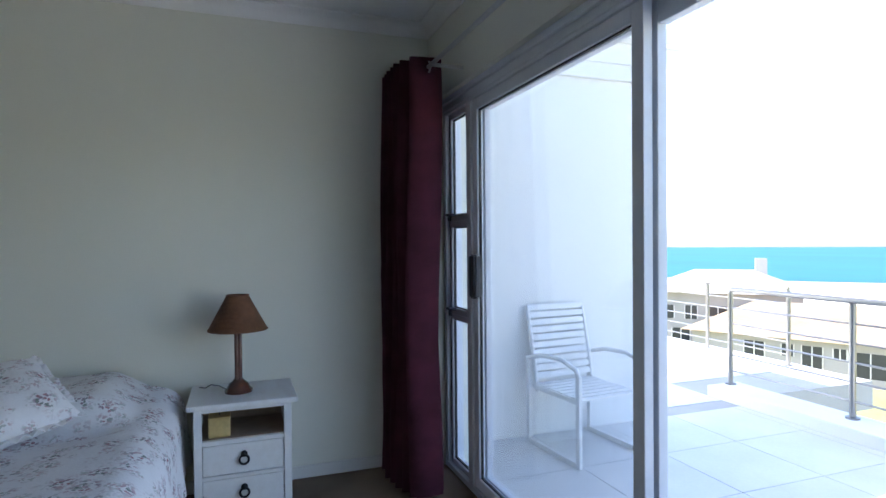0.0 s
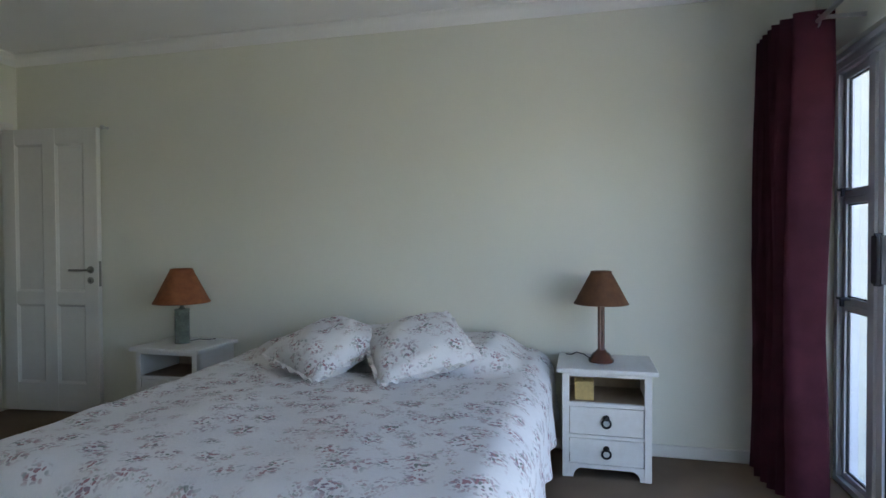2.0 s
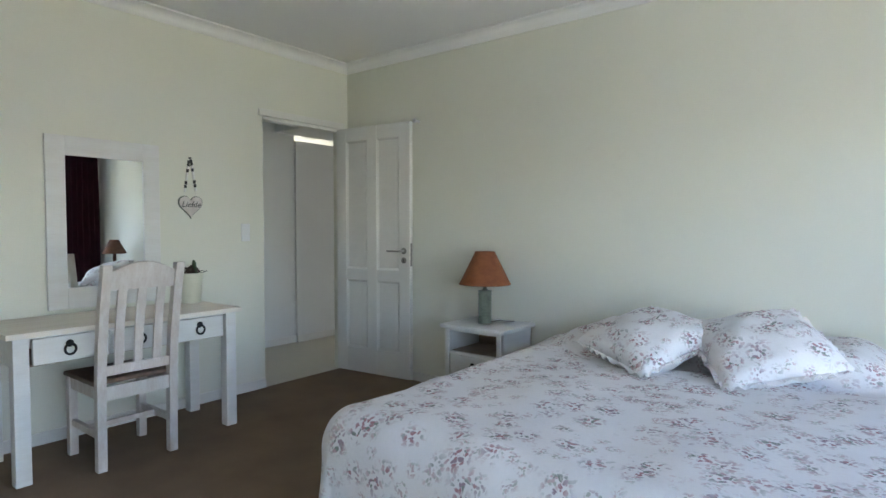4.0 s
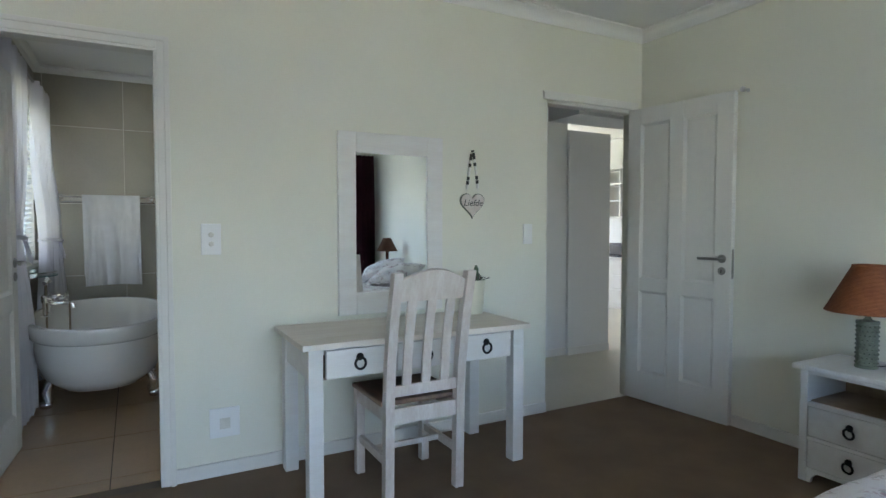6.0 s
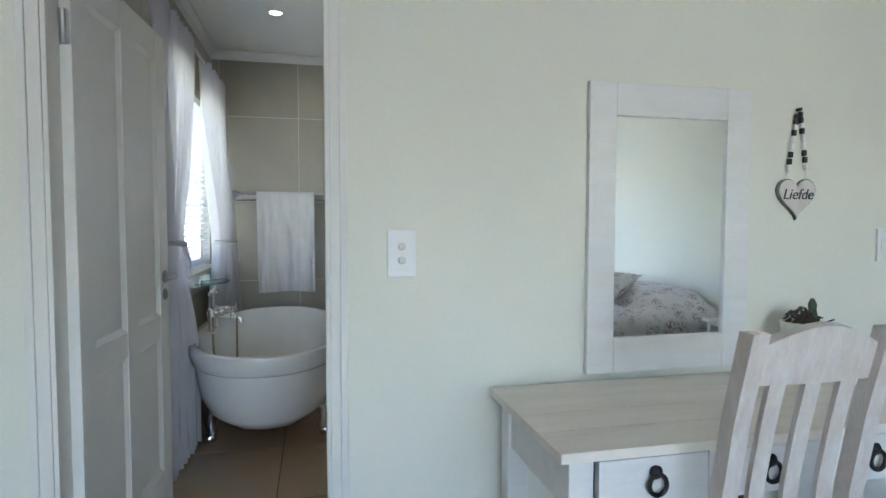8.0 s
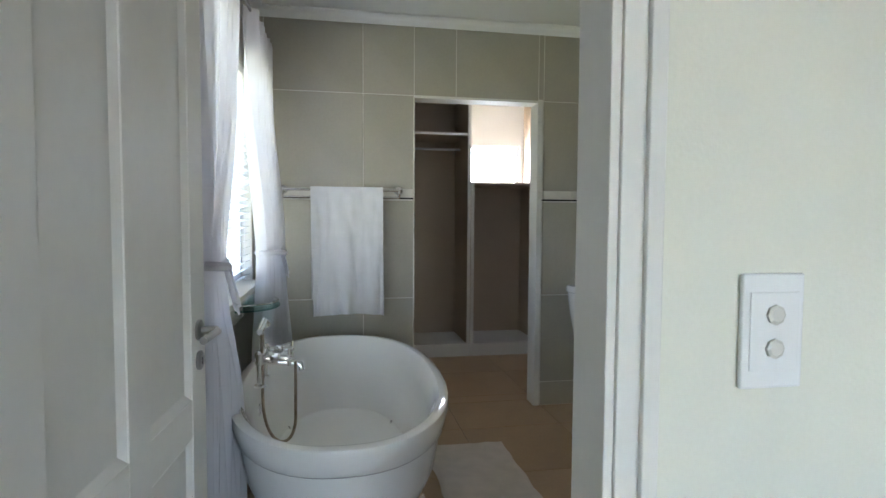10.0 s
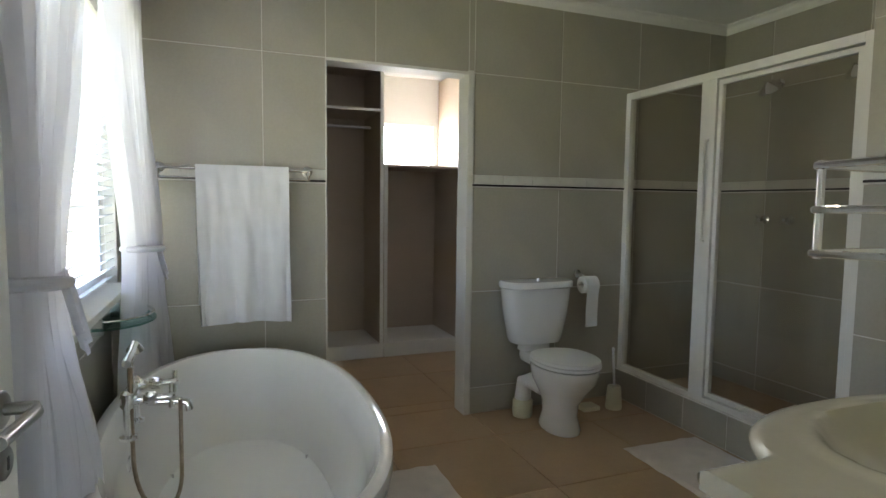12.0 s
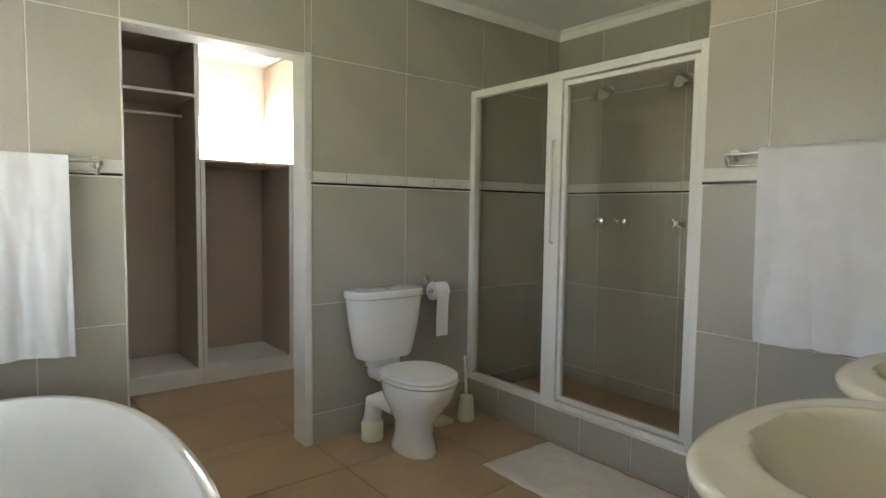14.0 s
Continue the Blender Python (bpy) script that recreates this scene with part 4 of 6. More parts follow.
# local frame: x towards the room, y along the wall
for s in (-1, 1):
    y = s * 0.178
    bm = bmesh.new()
    prof = [(0.165, 0.0), (0.17, 0.25), (0.175, 0.45), (0.19, 0.62), (0.225, 0.82), (0.275, 1.03)]
    rings = []
    for x, z in prof:
        hx = 0.021
        rings.append([bm.verts.new(p) for p in ((x - hx, y - 0.021, z), (x + hx, y - 0.021, z), (x + hx, y + 0.021, z), (x - hx, y + 0.021, z))])
    for a, b in zip(rings, rings[1:]):
        for k in range(4):
            bm.faces.new((a[k], a[(k + 1) % 4], b[(k + 1) % 4], b[k]))
    bm.faces.new(list(reversed(rings[0]))), bm.faces.new(rings[-1])
    part("rear_leg", bm, WORN, ch)
    part("front_leg", boxes((-0.215, -0.172, y - 0.021, y + 0.021, 0, 0.425), bevel=0.003), WORN, ch)
    part("side_rail", boxes((-0.172, 0.155, y - 0.012, y + 0.012, 0.36, 0.42)), WORN, ch)
    part("stretcher", boxes((-0.172, 0.148, y - 0.01, y + 0.01, 0.16, 0.195)), WORN, ch)
part("front_rail", boxes((-0.205, -0.183, -0.157, 0.157, 0.36, 0.42)), WORN, ch)
part("rear_rail", boxes((0.16, 0.184, -0.157, 0.157, 0.35, 0.42)), WORN, ch)
part("cross_stretcher", boxes((-0.03, -0.01, -0.168, 0.168, 0.165, 0.19)), WORN, ch)
part("seat", boxes((-0.23, 0.15, -0.205, 0.205, 0.425, 0.448), bevel=0.008), SEATWOOD, ch, "brown wooden seat with white edge")
part("lower_back_rail", boxes((0.172, 0.192, -0.157, 0.157, 0.475, 0.525), bevel=0.003), WORN, ch)


def crest(u, v):
    y = -0.162 + 0.324 * u
    z0, z1 = 0.905, 0.99 + 0.05 * math.sin(math.pi * u)
    z = z0 + (z1 - z0) * v
    return Vector((0.246 + (z - 0.905) * 0.24 + 0.012 * math.sin(math.pi * u), y, z))


part("crest_rail", thicken(grid(16, 4, crest), 0.024), WORN, ch, smooth=True)
for y in (-0.095, 0.0, 0.095):
    bm = bmesh.new()
    rings = []
    for x, z in ((0.182, 0.52), (0.196, 0.66), (0.222, 0.80), (0.248, 0.915)):
        rings.append([bm.verts.new(p) for p in ((x - 0.007, y - 0.021, z), (x + 0.007, y - 0.021, z), (x + 0.007, y + 0.021, z), (x - 0.007, y + 0.021, z))])
    for a, b in zip(rings, rings[1:]):
        for k in range(4):
            bm.faces.new((a[k], a[(k + 1) % 4], b[(k + 1) % 4], b[k]))
    part("back_slat", bm, WORN, ch)

mi = thing("wall_mirror", "wall mirror in a wide white-washed wooden frame", "mirror")
MY0, MY1, MZ0, MZ1 = 1.287, 1.915, 0.745, 1.733
IY0, IY1, IZ0, IZ1 = 1.386, 1.816, 0.866, 1.622
MX = XW + 0.001
for n_, s in (("frame_side", (MX, MX + 0.024, MY0, IY0, MZ0, MZ1)), ("frame_side", (MX, MX + 0.024, IY1, MY1, MZ0, MZ1)), ("frame_rail", (MX, MX + 0.0235, IY0, IY1, MZ0, IZ0)), ("frame_rail", (MX, MX + 0.0235, IY0, IY1, IZ1, MZ1))):
    part(n_, boxes(s, bevel=0.003), LIMED, mi)
part("glass", boxes((MX, MX + 0.012, IY0, IY1, IZ0, IZ1)), MIRROR, mi, "mirror glass")

# hanging heart
he = thing("heart_ornament", "white wooden heart with lettering hung on beads", "ornament", XW + 0.003, 2.125, 1.36)


def heart_bm(scale, t, x0):
    bm = bmesh.new()
    pts = []
    for i in range(40):
        a = 2 * math.pi * i / 40
        pts.append((16 * math.sin(a) ** 3 / 17 * scale, (13 * math.cos(a) - 5 * math.cos(2 * a) - 2 * math.cos(3 * a) - math.cos(4 * a)) / 17 * scale))
    f = [bm.verts.new((x0 + t, y, z)) for y, z in pts]
    b = [bm.verts.new((x0, y, z)) for y, z in pts]
    bm.faces.new(f), bm.faces.new(list(reversed(b)))
    for i in range(40):
        bm.faces.new((f[i], b[i], b[(i + 1) % 40], f[(i + 1) % 40]))
    return bm


part("heart", heart_bm(0.089, 0.012, 0), JADE, he, "grey edged heart back")
part("heart_face", heart_bm(0.083, 0.004, 0.0125), WORN, he, "white-washed heart face")
for s in (-1, 1):
    part("string", tube([(0.008, s * 0.042, 0.07), (0.006, s * 0.006, 0.30)], 0.0018, 6), PAPER, he)
    for z, m_ in ((0.10, PAPER), (0.125, BEAD), (0.15, BEAD), (0.18, PAPER), (0.205, PAPER), (0.23, BEAD), (0.25, PAPER), (0.268, BEAD), (0.288, BEAD)):
        k = (z - 0.07) / 0.23
        part("bead", moved(boxes((-0.007, 0.007, -0.007, 0.007, -0.011, 0.011), bevel=0.003), Matrix.Translation((0.009, s * (0.042 - 0.036 * k), z + (0.008 if s > 0 else 0)))), m_, he)
part("nail", moved(lathe([(0.006, 0), (0.006, 0.02)], 10), pose(0, 0, 0.315, 0, 90)), BEAD, he)


def lettering(text, size, m, mat, parent, name="lettering"):
    cu = bpy.data.curves.new(name, "FONT")
    cu.body, cu.size, cu.align_x, cu.align_y, cu.extrude, cu.shear = text, size, "CENTER", "CENTER", 0.0012, 0.25
    tmp = bpy.data.objects.new("tmp", cu)
    scene.collection.objects.link(tmp)
    me = bpy.data.meshes.new_from_object(tmp.evaluated_get(bpy.context.evaluated_depsgraph_get()))
    bpy.data.objects.remove(tmp)
    me.materials.clear()
    me.materials.append(mat)
    me.transform(m)
    ob = new(name, me)
    ob.parent = parent
    return ob


lettering("Liefde", 0.055, Matrix(((0, 0, 1, 0.0175), (1, 0, 0, 0), (0, 1, 0, 0.004), (0, 0, 0, 1))), BEAD, he)

# plant pot with cones and cactus
pot = thing("plant_pot", "cream enamel pot with cactus and pine cones", "plant pot", -3.735, 2.055, DZ)
part("pot", lathe([(0.056, 0), (0.058, 0.004), (0.072, 0.185), (0.077, 0.192), (0.074, 0.196), (0.068, 0.186), (0.055, 0.16)], 28), CREAM, pot, smooth=True)
part("soil", moved(lathe([(0.066, 0), (0.064, 0.01)], 20), Matrix.Translation((0, 0, 0.16))), CONE, pot)
part("cactus", moved(lathe([(0.010, 0), (0.013, 0.03), (0.011, 0.04), (0.015, 0.06), (0.012, 0.07), (0.014, 0.09), (0.006, 0.11)], 10), pose(0.015, 0.02, 0.17, 8, 6)), CACTUS, pot, smooth=True)
for dx, dy, dz in ((-0.02, -0.03, 0.18), (0.03, -0.02, 0.185), (0.0, 0.03, 0.18), (-0.03, 0.02, 0.19)):
    bm = bmesh.new()
    for k in range(26):
        a, z = k * 2.4, k / 26
        r = 0.022 * math.sin(math.pi * (0.12 + 0.8 * z))
        bmesh.ops.create_icosphere(bm, subdivisions=1, radius=1, matrix=Matrix.LocRotScale((r * math.cos(a), r * math.sin(a), z * 0.05), Euler((0, 0.6, a)), (0.010, 0.007, 0.004)))
    part("pine_cone", moved(bm, Matrix.Translation((dx, dy, dz))), CONE, pot)
for s in (-1, 1):
    part("wire_loop", tube([(0.0 + 0.02 * s, 0.055, 0.19), (0.01 + 0.03 * s, 0.085, 0.205), (0.02 * s, 0.10, 0.20)], 0.0025, 6), IRON, pot)


def wall_plate(name, label, y0, y1, z0, z1, kind_):
    p = thing(name, label, "switch" if "switch" in name else "socket", XW + 0.001, (y0 + y1) / 2, (z0 + z1) / 2)
    w, h = (y1 - y0) / 2, (z1 - z0) / 2
    part("plate", boxes((0, 0.009, -w, w, -h, h), bevel=0.003), PLASTIC, p)
    if kind_ == "switch":
        part("inset", boxes((0.009, 0.011, -w * 0.78, w * 0.78, -h * 0.68, h * 0.68), bevel=0.0008), PLASTIC, p)
        for z in (-0.022, 0.022):
            part("button", moved(lathe([(0.013, 0), (0.013, 0.004), (0.009, 0.006)], 8), pose(0.011, 0, z, 0, 90)), BORDER, p, "grey round button")
    elif kind_ == "socket":
        part("inset", boxes((0.009, 0.013, -w * 0.35, w * 0.35, -h * 0.42, h * 0.3), bevel=0.001), BORDER, p)
    else:
        part("rocker", boxes((0.009, 0.012, -w * 0.5, w * 0.5, -h * 0.35, h * 0.35), bevel=0.001), PLASTIC, p)


wall_plate("light_switch", "white double light switch beside the bathroom door", 0.612, 0.702, 1.088, 1.238, "switch")
wall_plate("wall_socket", "white wall socket plate near the floor", 0.637, 0.777, 0.19, 0.336, "socket")
wall_plate("light_switch", "flat white light switch beside the bedroom door", 2.508, 2.578, 1.112, 1.24, "rocker")
# ---- bathroom structure ----
SHIFT = Matrix.Translation((-0.12, -0.03, 0))     # the bathroom's own origin
XL = XWB + 0.12                                   # dividing wall, from that origin


def placed(ob):
    ob.matrix_basis = SHIFT @ ob.matrix_basis
    return ob


def bath_thing(*args, **keys):
    return placed(thing(*args, **keys))


def bath_structure(*args, **keys):
    return placed(structure(*args, **keys))


HY0, HY1, HZ = 0.63, 1.482, 2.09          # opening to the closet
SX0, SX1, SYN = -6.84, -5.265, 3.50        # shower recess
KX0, KX1, KZ0, KZ1 = -6.66, -4.95, 0.93, 2.12   # bathroom window
bath_structure("floor_bath", boxes((-6.97, XL, YB, 2.62, -0.1, -0.006), (-8.95, -6.97, -0.3, 3.6, -0.1, -0.006), (XL, XL + 0.1, -0.30, 0.465, -0.1, -0.001)), FLOORGROUT, "brown grout under beige floor tiles", "floor")
bath_structure("ceiling_bath", boxes((-6.97, XL, YB - 0.15, 3.65, ZB, ZB + 0.1), (-9.0, -6.97, -0.4, 3.65, 2.5, 2.6)), CEIL, "white bathroom ceiling", "ceiling")
bath_structure("wall_bath_west", boxes((-6.97, XB, YB - 0.15, HY0, -0.1, ZB), (-6.97, XB, HY1, 3.65, -0.1, ZB), (-6.97, XB, HY0, HY1, HZ, ZB)), GROUT, "tiled bathroom wall with an opening to the closet", "wall")
bath_structure("wall_bath_south", boxes((XB, KX0, YB - 0.15, YB, -0.1, ZB), (KX1, XL, YB - 0.15, YB, -0.1, ZB), (KX0, KX1, YB - 0.15, YB, -0.1, KZ0), (KX0, KX1, YB - 0.15, YB, KZ1, ZB)), GROUT, "tiled bathroom wall round the window", "wall")
bath_structure("wall_bath_north", boxes((SX1, XL, YSH, YSH + 0.12, -0.1, ZB), (XB, SX1, SYN, SYN + 0.15, -0.1, ZB), (SX1, SX1 + 0.1, YSH + 0.12, SYN + 0.15, -0.1, ZB)), GROUT, "tiled bathroom wall beside the shower", "wall")
placed(cornice("trim_4", [((XB, YB), (XB, SYN), (1, 0), ZB), ((XB, YB), (XL, YB), (0, 1), ZB), ((SX1, YSH), (XL, YSH), (0, -1), ZB), ((XB, SYN), (SX1, SYN), (0, -1), ZB), ((XL, YB), (XL, YSH), (-1, 0), ZB)], CEIL, 0.06, 0.06))
bath_structure("trim_5", boxes((-6.975, XB + 0.010, HY0 - 0.004, HY0 + 0.004, 0, HZ), (-6.975, XB + 0.011, HY1 - 0.006, HY1 + 0.03, 0, HZ + 0.02), (-6.975, XB + 0.010, HY0, HY1, HZ - 0.004, HZ + 0.012)), TRIM, "cream edge strip round the closet opening", "trim")
bath_structure("kerb_shower", boxes((XB, SX1, YSH - 0.0, YSH + 0.13, -0.05, 0.195)), GROUT, "tiled kerb under the shower screen", "kerb")
bath_structure("floor_shower", boxes((XB, SX1, YSH + 0.13, SYN, -0.05, 0.06)), FLOORTILE, "beige tiled shower floor", "floor")
bath_structure("trim_6", boxes((KX0 - 0.005, KX1 + 0.005, YB - 0.15, YB + 0.06, KZ0 - 0.03, KZ0), bevel=0.004), TRIM, "white window sill", "sill")

# bathroom window, glass and blind
bw = bath_thing("window_2", "white framed bathroom window with a slatted blind", "window", kind="structure")
for s in ((KX0, KX0 + 0.05, KZ0, KZ1), (KX1 - 0.05, KX1, KZ0, KZ1), ((KX0 + KX1) / 2 - 0.025, (KX0 + KX1) / 2 + 0.025, KZ0, KZ1), (KX0 + 0.05, KX1 - 0.05, KZ0, KZ0 + 0.05), (KX0 + 0.05, KX1 - 0.05, KZ1 - 0.05, KZ1)):
    part("window_frame", boxes((s[0], s[1], YB - 0.10, YB - 0.06, s[2], s[3])), ALU, bw)
wp = part("pane", boxes((KX0 + 0.05, KX1 - 0.05, YB - 0.083, YB - 0.077, KZ0 + 0.05, KZ1 - 0.05)), CLEAR, bw)
wp.visible_shadow = False
bl = bath_thing("window_blind", "white horizontal slatted blind half open", "blind")
part("head_rail", boxes((KX0 + 0.01, KX1 - 0.01, YB - 0.05, YB - 0.005, KZ1 - 0.04, KZ1)), TRIM, bl)
slat = mesh_of("slat", moved(boxes((-(KX1 - KX0) / 2 + 0.015, (KX1 - KX0) / 2 - 0.015, -0.023, 0.023, -0.0012, 0.0012)), pose(0, 0, 0, 20)), BLIND)
for i in range(28):
    ob = new("slat", slat)
    ob.parent = bl
    ob.location = ((KX0 + KX1) / 2, YB - 0.027, KZ0 + 0.03 + i * 0.0405)
for x in (KX0 + 0.25, KX1 - 0.25):
    part("cord", tube([(x, YB - 0.003, KZ0 + 0.02), (x, YB - 0.003, KZ1 - 0.03)], 0.0015, 5), PAPER, bl)


def sheer_curtain(top, tie, bottom, flare, zt, label):
    """Voile gathered at a tie band; top, tie and bottom are its edges along the wall, flare its stand-off towards u = 0."""
    c = bath_thing("sheer_curtain", label, "curtain", group="sheer bathroom curtains")

    def f(u, v):
        z = 0.03 + v * 2.27
        if z > zt:
            k = smooth01((z - zt) / 1.0) ** 0.8
            x0, x1 = tie[0] + (top[0] - tie[0]) * k, tie[1] + (top[1] - tie[1]) * k
            out = flare * 0.45 * (1 - k)
        else:
            k = smooth01((zt - z) / 0.55)
            x0, x1 = tie[0] + (bottom[0] - tie[0]) * k, tie[1] + (bottom[1] - tie[1]) * k
            out = flare * (0.45 + 0.55 * (zt - z) / zt)
        w = x1 - x0
        a = u * 2 * math.pi * 9
        amp = 0.012 + 0.020 * min(1, w / 0.4)
        x = x0 + w * u + 0.006 * math.sin(4 * z + 9 * u)
        y = YB + 0.10 + amp * math.sin(a + 0.7 * math.sin(2.4 * z + 5 * u)) + 0.008 * math.sin(a * 2.3 + 3 * z) + out * (1 - u)
        return Vector((x, y, z))
    part("cloth", grid(150, 46, f), SHEER, c, smooth=True)
    xm, ym, w = (tie[0] + tie[1]) / 2, YB + 0.10 + flare * 0.225, (tie[1] - tie[0]) / 2 + 0.012
    part("tie_band", tube([(xm + w * math.cos(q), ym + (0.05 + flare * 0.2) * math.sin(q), zt + 0.012 * math.cos(q)) for q in [k * math.pi / 12 for k in range(24)]], 0.014, 8, True), SHEER, c, "white tied band", True)
    for s in (-1, 1):
        part("bow_tail", thicken(grid(6, 8, lambda u, v: Vector((tie[0] + 0.06 + 0.03 * u + s * 0.015, ym + 0.05 + 0.03 * v + 0.01 * math.sin(9 * u), zt - 0.13 * v + 0.03 * u * s))), 0.002), SHEER, c, smooth=True)


sheer_curtain((-5.56, -4.82), (-5.08, -4.86), (-5.34, -4.80), 0.03, 1.15, "sheer white curtain tied back beside the bath")
sheer_curtain((-6.74, -5.95), (-6.70, -6.30), (-6.72, -6.10), 0.13, 1.10, "sheer white curtain tied back in the corner")
cr = bath_thing("bath_curtain_rod", "thin dark curtain rod above the bathroom window", "curtain rod")
part("rod", tube([(-6.80, YB + 0.10, 2.29), (-4.75, YB + 0.10, 2.29)], 0.009, 10), STEEL, cr, smooth=True)
for x in (-6.79, -4.77):
    part("bracket", boxes((x - 0.006, x + 0.006, YB, YB + 0.10, 2.283, 2.297)), STEEL, cr)

# ---- bath ----
tub = bath_thing("bathtub", "white freestanding bath on chrome claw feet", "bath", -5.70, 0.150, 0)


def oval(a, b, z, n=56, p=2.3):
    out = []
    for i in range(n):
        q = 2 * math.pi * i / n
        c, s = math.cos(q), math.sin(q)
        out.append((a * math.copysign(abs(c) ** (2 / p), c), b * math.copysign(abs(s) ** (2 / p), s), z))
    return out


def loft(rings, closed_end=True):
    bm = bmesh.new()
    vr = [[bm.verts.new(p) for p in r] for r in rings]
    n = len(vr[0])
    for a, b in zip(vr, vr[1:]):
        for i in range(n):
            bm.faces.new((a[i], a[(i + 1) % n], b[(i + 1) % n], b[i]))
    if closed_end:
        bm.faces.new(vr[-1])
    return bm


A, B = 0.87, 0.455
outer = [oval(A * 0.62, B * 0.55, 0.145), oval(A * 0.70, B * 0.68, 0.155), oval(A * 0.80, B * 0.82, 0.22), oval(A * 0.87, B * 0.895, 0.33), oval(A * 0.91, B * 0.925, 0.43), oval(A * 0.925, B * 0.935, 0.485)]
rim = [oval(A * 0.955, B * 0.955, 0.49), oval(A * 0.978, B * 0.976, 0.505), oval(A, B, 0.572), oval(A * 0.995, B * 0.99, 0.592), oval(A * 0.975, B * 0.955, 0.60), oval(A * 0.955, B * 0.91, 0.596)]
inner_r = [oval(A * 0.94, B * 0.875, 0.575), oval(A * 0.90, B * 0.83, 0.48), oval(A * 0.83, B * 0.77, 0.32), oval(A * 0.74, B * 0.68, 0.22), oval(A * 0.55, B * 0.5, 0.185), oval(A * 0.2, B * 0.2, 0.18)]
part("shell", loft([[(0.3 * x, 0.3 * y, 0.143) for x, y, z in outer[0]]] + outer + rim + inner_r), CERAMIC, tub, smooth=True)
part("overflow", moved(lathe([(0.03, 0), (0.032, 0.006), (0.02, 0.012)], 20), pose(-0.05, -0.372, 0.43, -100)), CHROME, tub, "chrome overflow", True)
part("plug_hole", moved(lathe([(0.03, 0), (0.03, 0.004), (0.02, 0.006)], 20), Matrix.Translation((0.0, 0.0, 0.18))), CHROME, tub, smooth=True)
for x in (0.33, -0.40):
    for s in (-1, 1):
        y = s * 0.31
        ft = part("claw_foot", tube([(x, y * 0.82, 0.215), (x, y * 0.98, 0.16), (x, y * 1.03, 0.11), (x, y * 0.98, 0.06), (x, y * 1.02, 0.03)], 0.03, 12), CHROME, tub, "chrome claw foot", True)
        part("ball", moved(lathe([(0.012, 0), (0.034, 0.01), (0.04, 0.028), (0.034, 0.046), (0.012, 0.055)], 18), Matrix.Translation((x, y * 1.04, 0.0))), CHROME, ft, smooth=True)

mx_ = bath_thing("bath_mixer", "chrome bath mixer with cross taps and hand shower", "tap", -5.62, -0.185, 0.597)
for x in (-0.075, 0.075):
    part("pillar", moved(lathe([(0.026, 0), (0.026, 0.008), (0.014, 0.014), (0.014, 0.09), (0.021, 0.10), (0.021, 0.14), (0.012, 0.15)], 18), Matrix.Translation((x, 0, 0))), CHROME, mx_, smooth=True)
    valve = part("cross_tap", moved(lathe([(0.014, 0), (0.018, 0.012), (0.013, 0.03), (0.020, 0.04), (0.020, 0.062), (0.011, 0.07), (0.011, 0.10), (0.016, 0.105), (0.008, 0.118)], 16), pose(x, 0.012, 0.12, -90)), CHROME, mx_, smooth=True)
    for k in range(4):
        q = radians(20 + 90 * k)
        part("spoke", tube([(x, 0.118, 0.12), (x + 0.036 * math.cos(q), 0.118, 0.12 + 0.036 * math.sin(q))], 0.007, 8), CHROME, valve, smooth=True)
part("body", tube([(-0.09, 0, 0.12), (0.09, 0, 0.12)], 0.019, 14), CHROME, mx_, smooth=True)
part("spout", tube([(0, 0, 0.10), (0, 0.05, 0.085), (0, 0.13, 0.078), (0, 0.158, 0.07), (0, 0.163, 0.045)], 0.014, 12), CHROME, mx_, smooth=True)
part("riser", tube([(0, 0, 0.12), (0, 0, 0.21)], 0.011, 10), CHROME, mx_, smooth=True)
part("cradle", tube([(-0.05, 0, 0.235), (-0.035, 0.0, 0.212), (0.035, 0.0, 0.212), (0.05, 0, 0.235)], 0.007, 8), CHROME, mx_, smooth=True)
hs = part("hand_shower", tube([(-0.10, 0.0, 0.25), (-0.03, 0, 0.238), (0.05, 0, 0.236), (0.085, 0.0, 0.232)], 0.012, 12), CHROME, mx_, smooth=True)
part("rose", moved(lathe([(0.013, 0), (0.02, 0.012), (0.027, 0.022), (0.024, 0.028)], 18), pose(-0.10, 0, 0.25, 0, 200)), CHROME, hs, smooth=True)


def sag(u):
    """Hanging loop from the hand shower's end down into the bath and up to the mixer body."""
    return (0.085 - 0.06 * u, 0.01 + 0.13 * smooth01((u - 0.15) / 0.7), 0.22 - 0.13 * u - 0.40 * math.sin(math.pi * u) ** 0.6)


part("hose", tube([sag(i / 24) for i in range(25)], 0.0065, 8), HOSE, mx_, "ribbed metal shower hose", True)

gs = bath_thing("glass_shelf", "small green glass corner shelf on chrome brackets", "shelf", -6.25, YB, 0.83)
bmq = bmesh.new()
top_, bot_ = [], []
pts_ = [(-0.22, 0.0), (0.22, 0.0)] + [(0.22 * math.cos(radians(a)), 0.03 + 0.17 * math.sin(radians(a))) for a in range(0, 181, 15)]
for z, arr in ((0.0, bot_), (0.008, top_)):
    for p in pts_:
        arr.append(bmq.verts.new((p[0], p[1], z)))
bmq.faces.new(top_), bmq.faces.new(list(reversed(bot_)))
for i in range(len(pts_)):
    j = (i + 1) % len(pts_)
    bmq.faces.new((bot_[i], bot_[j], top_[j], top_[i]))
part("glass", bmq, SHELFGLASS, gs, "green tinted glass")
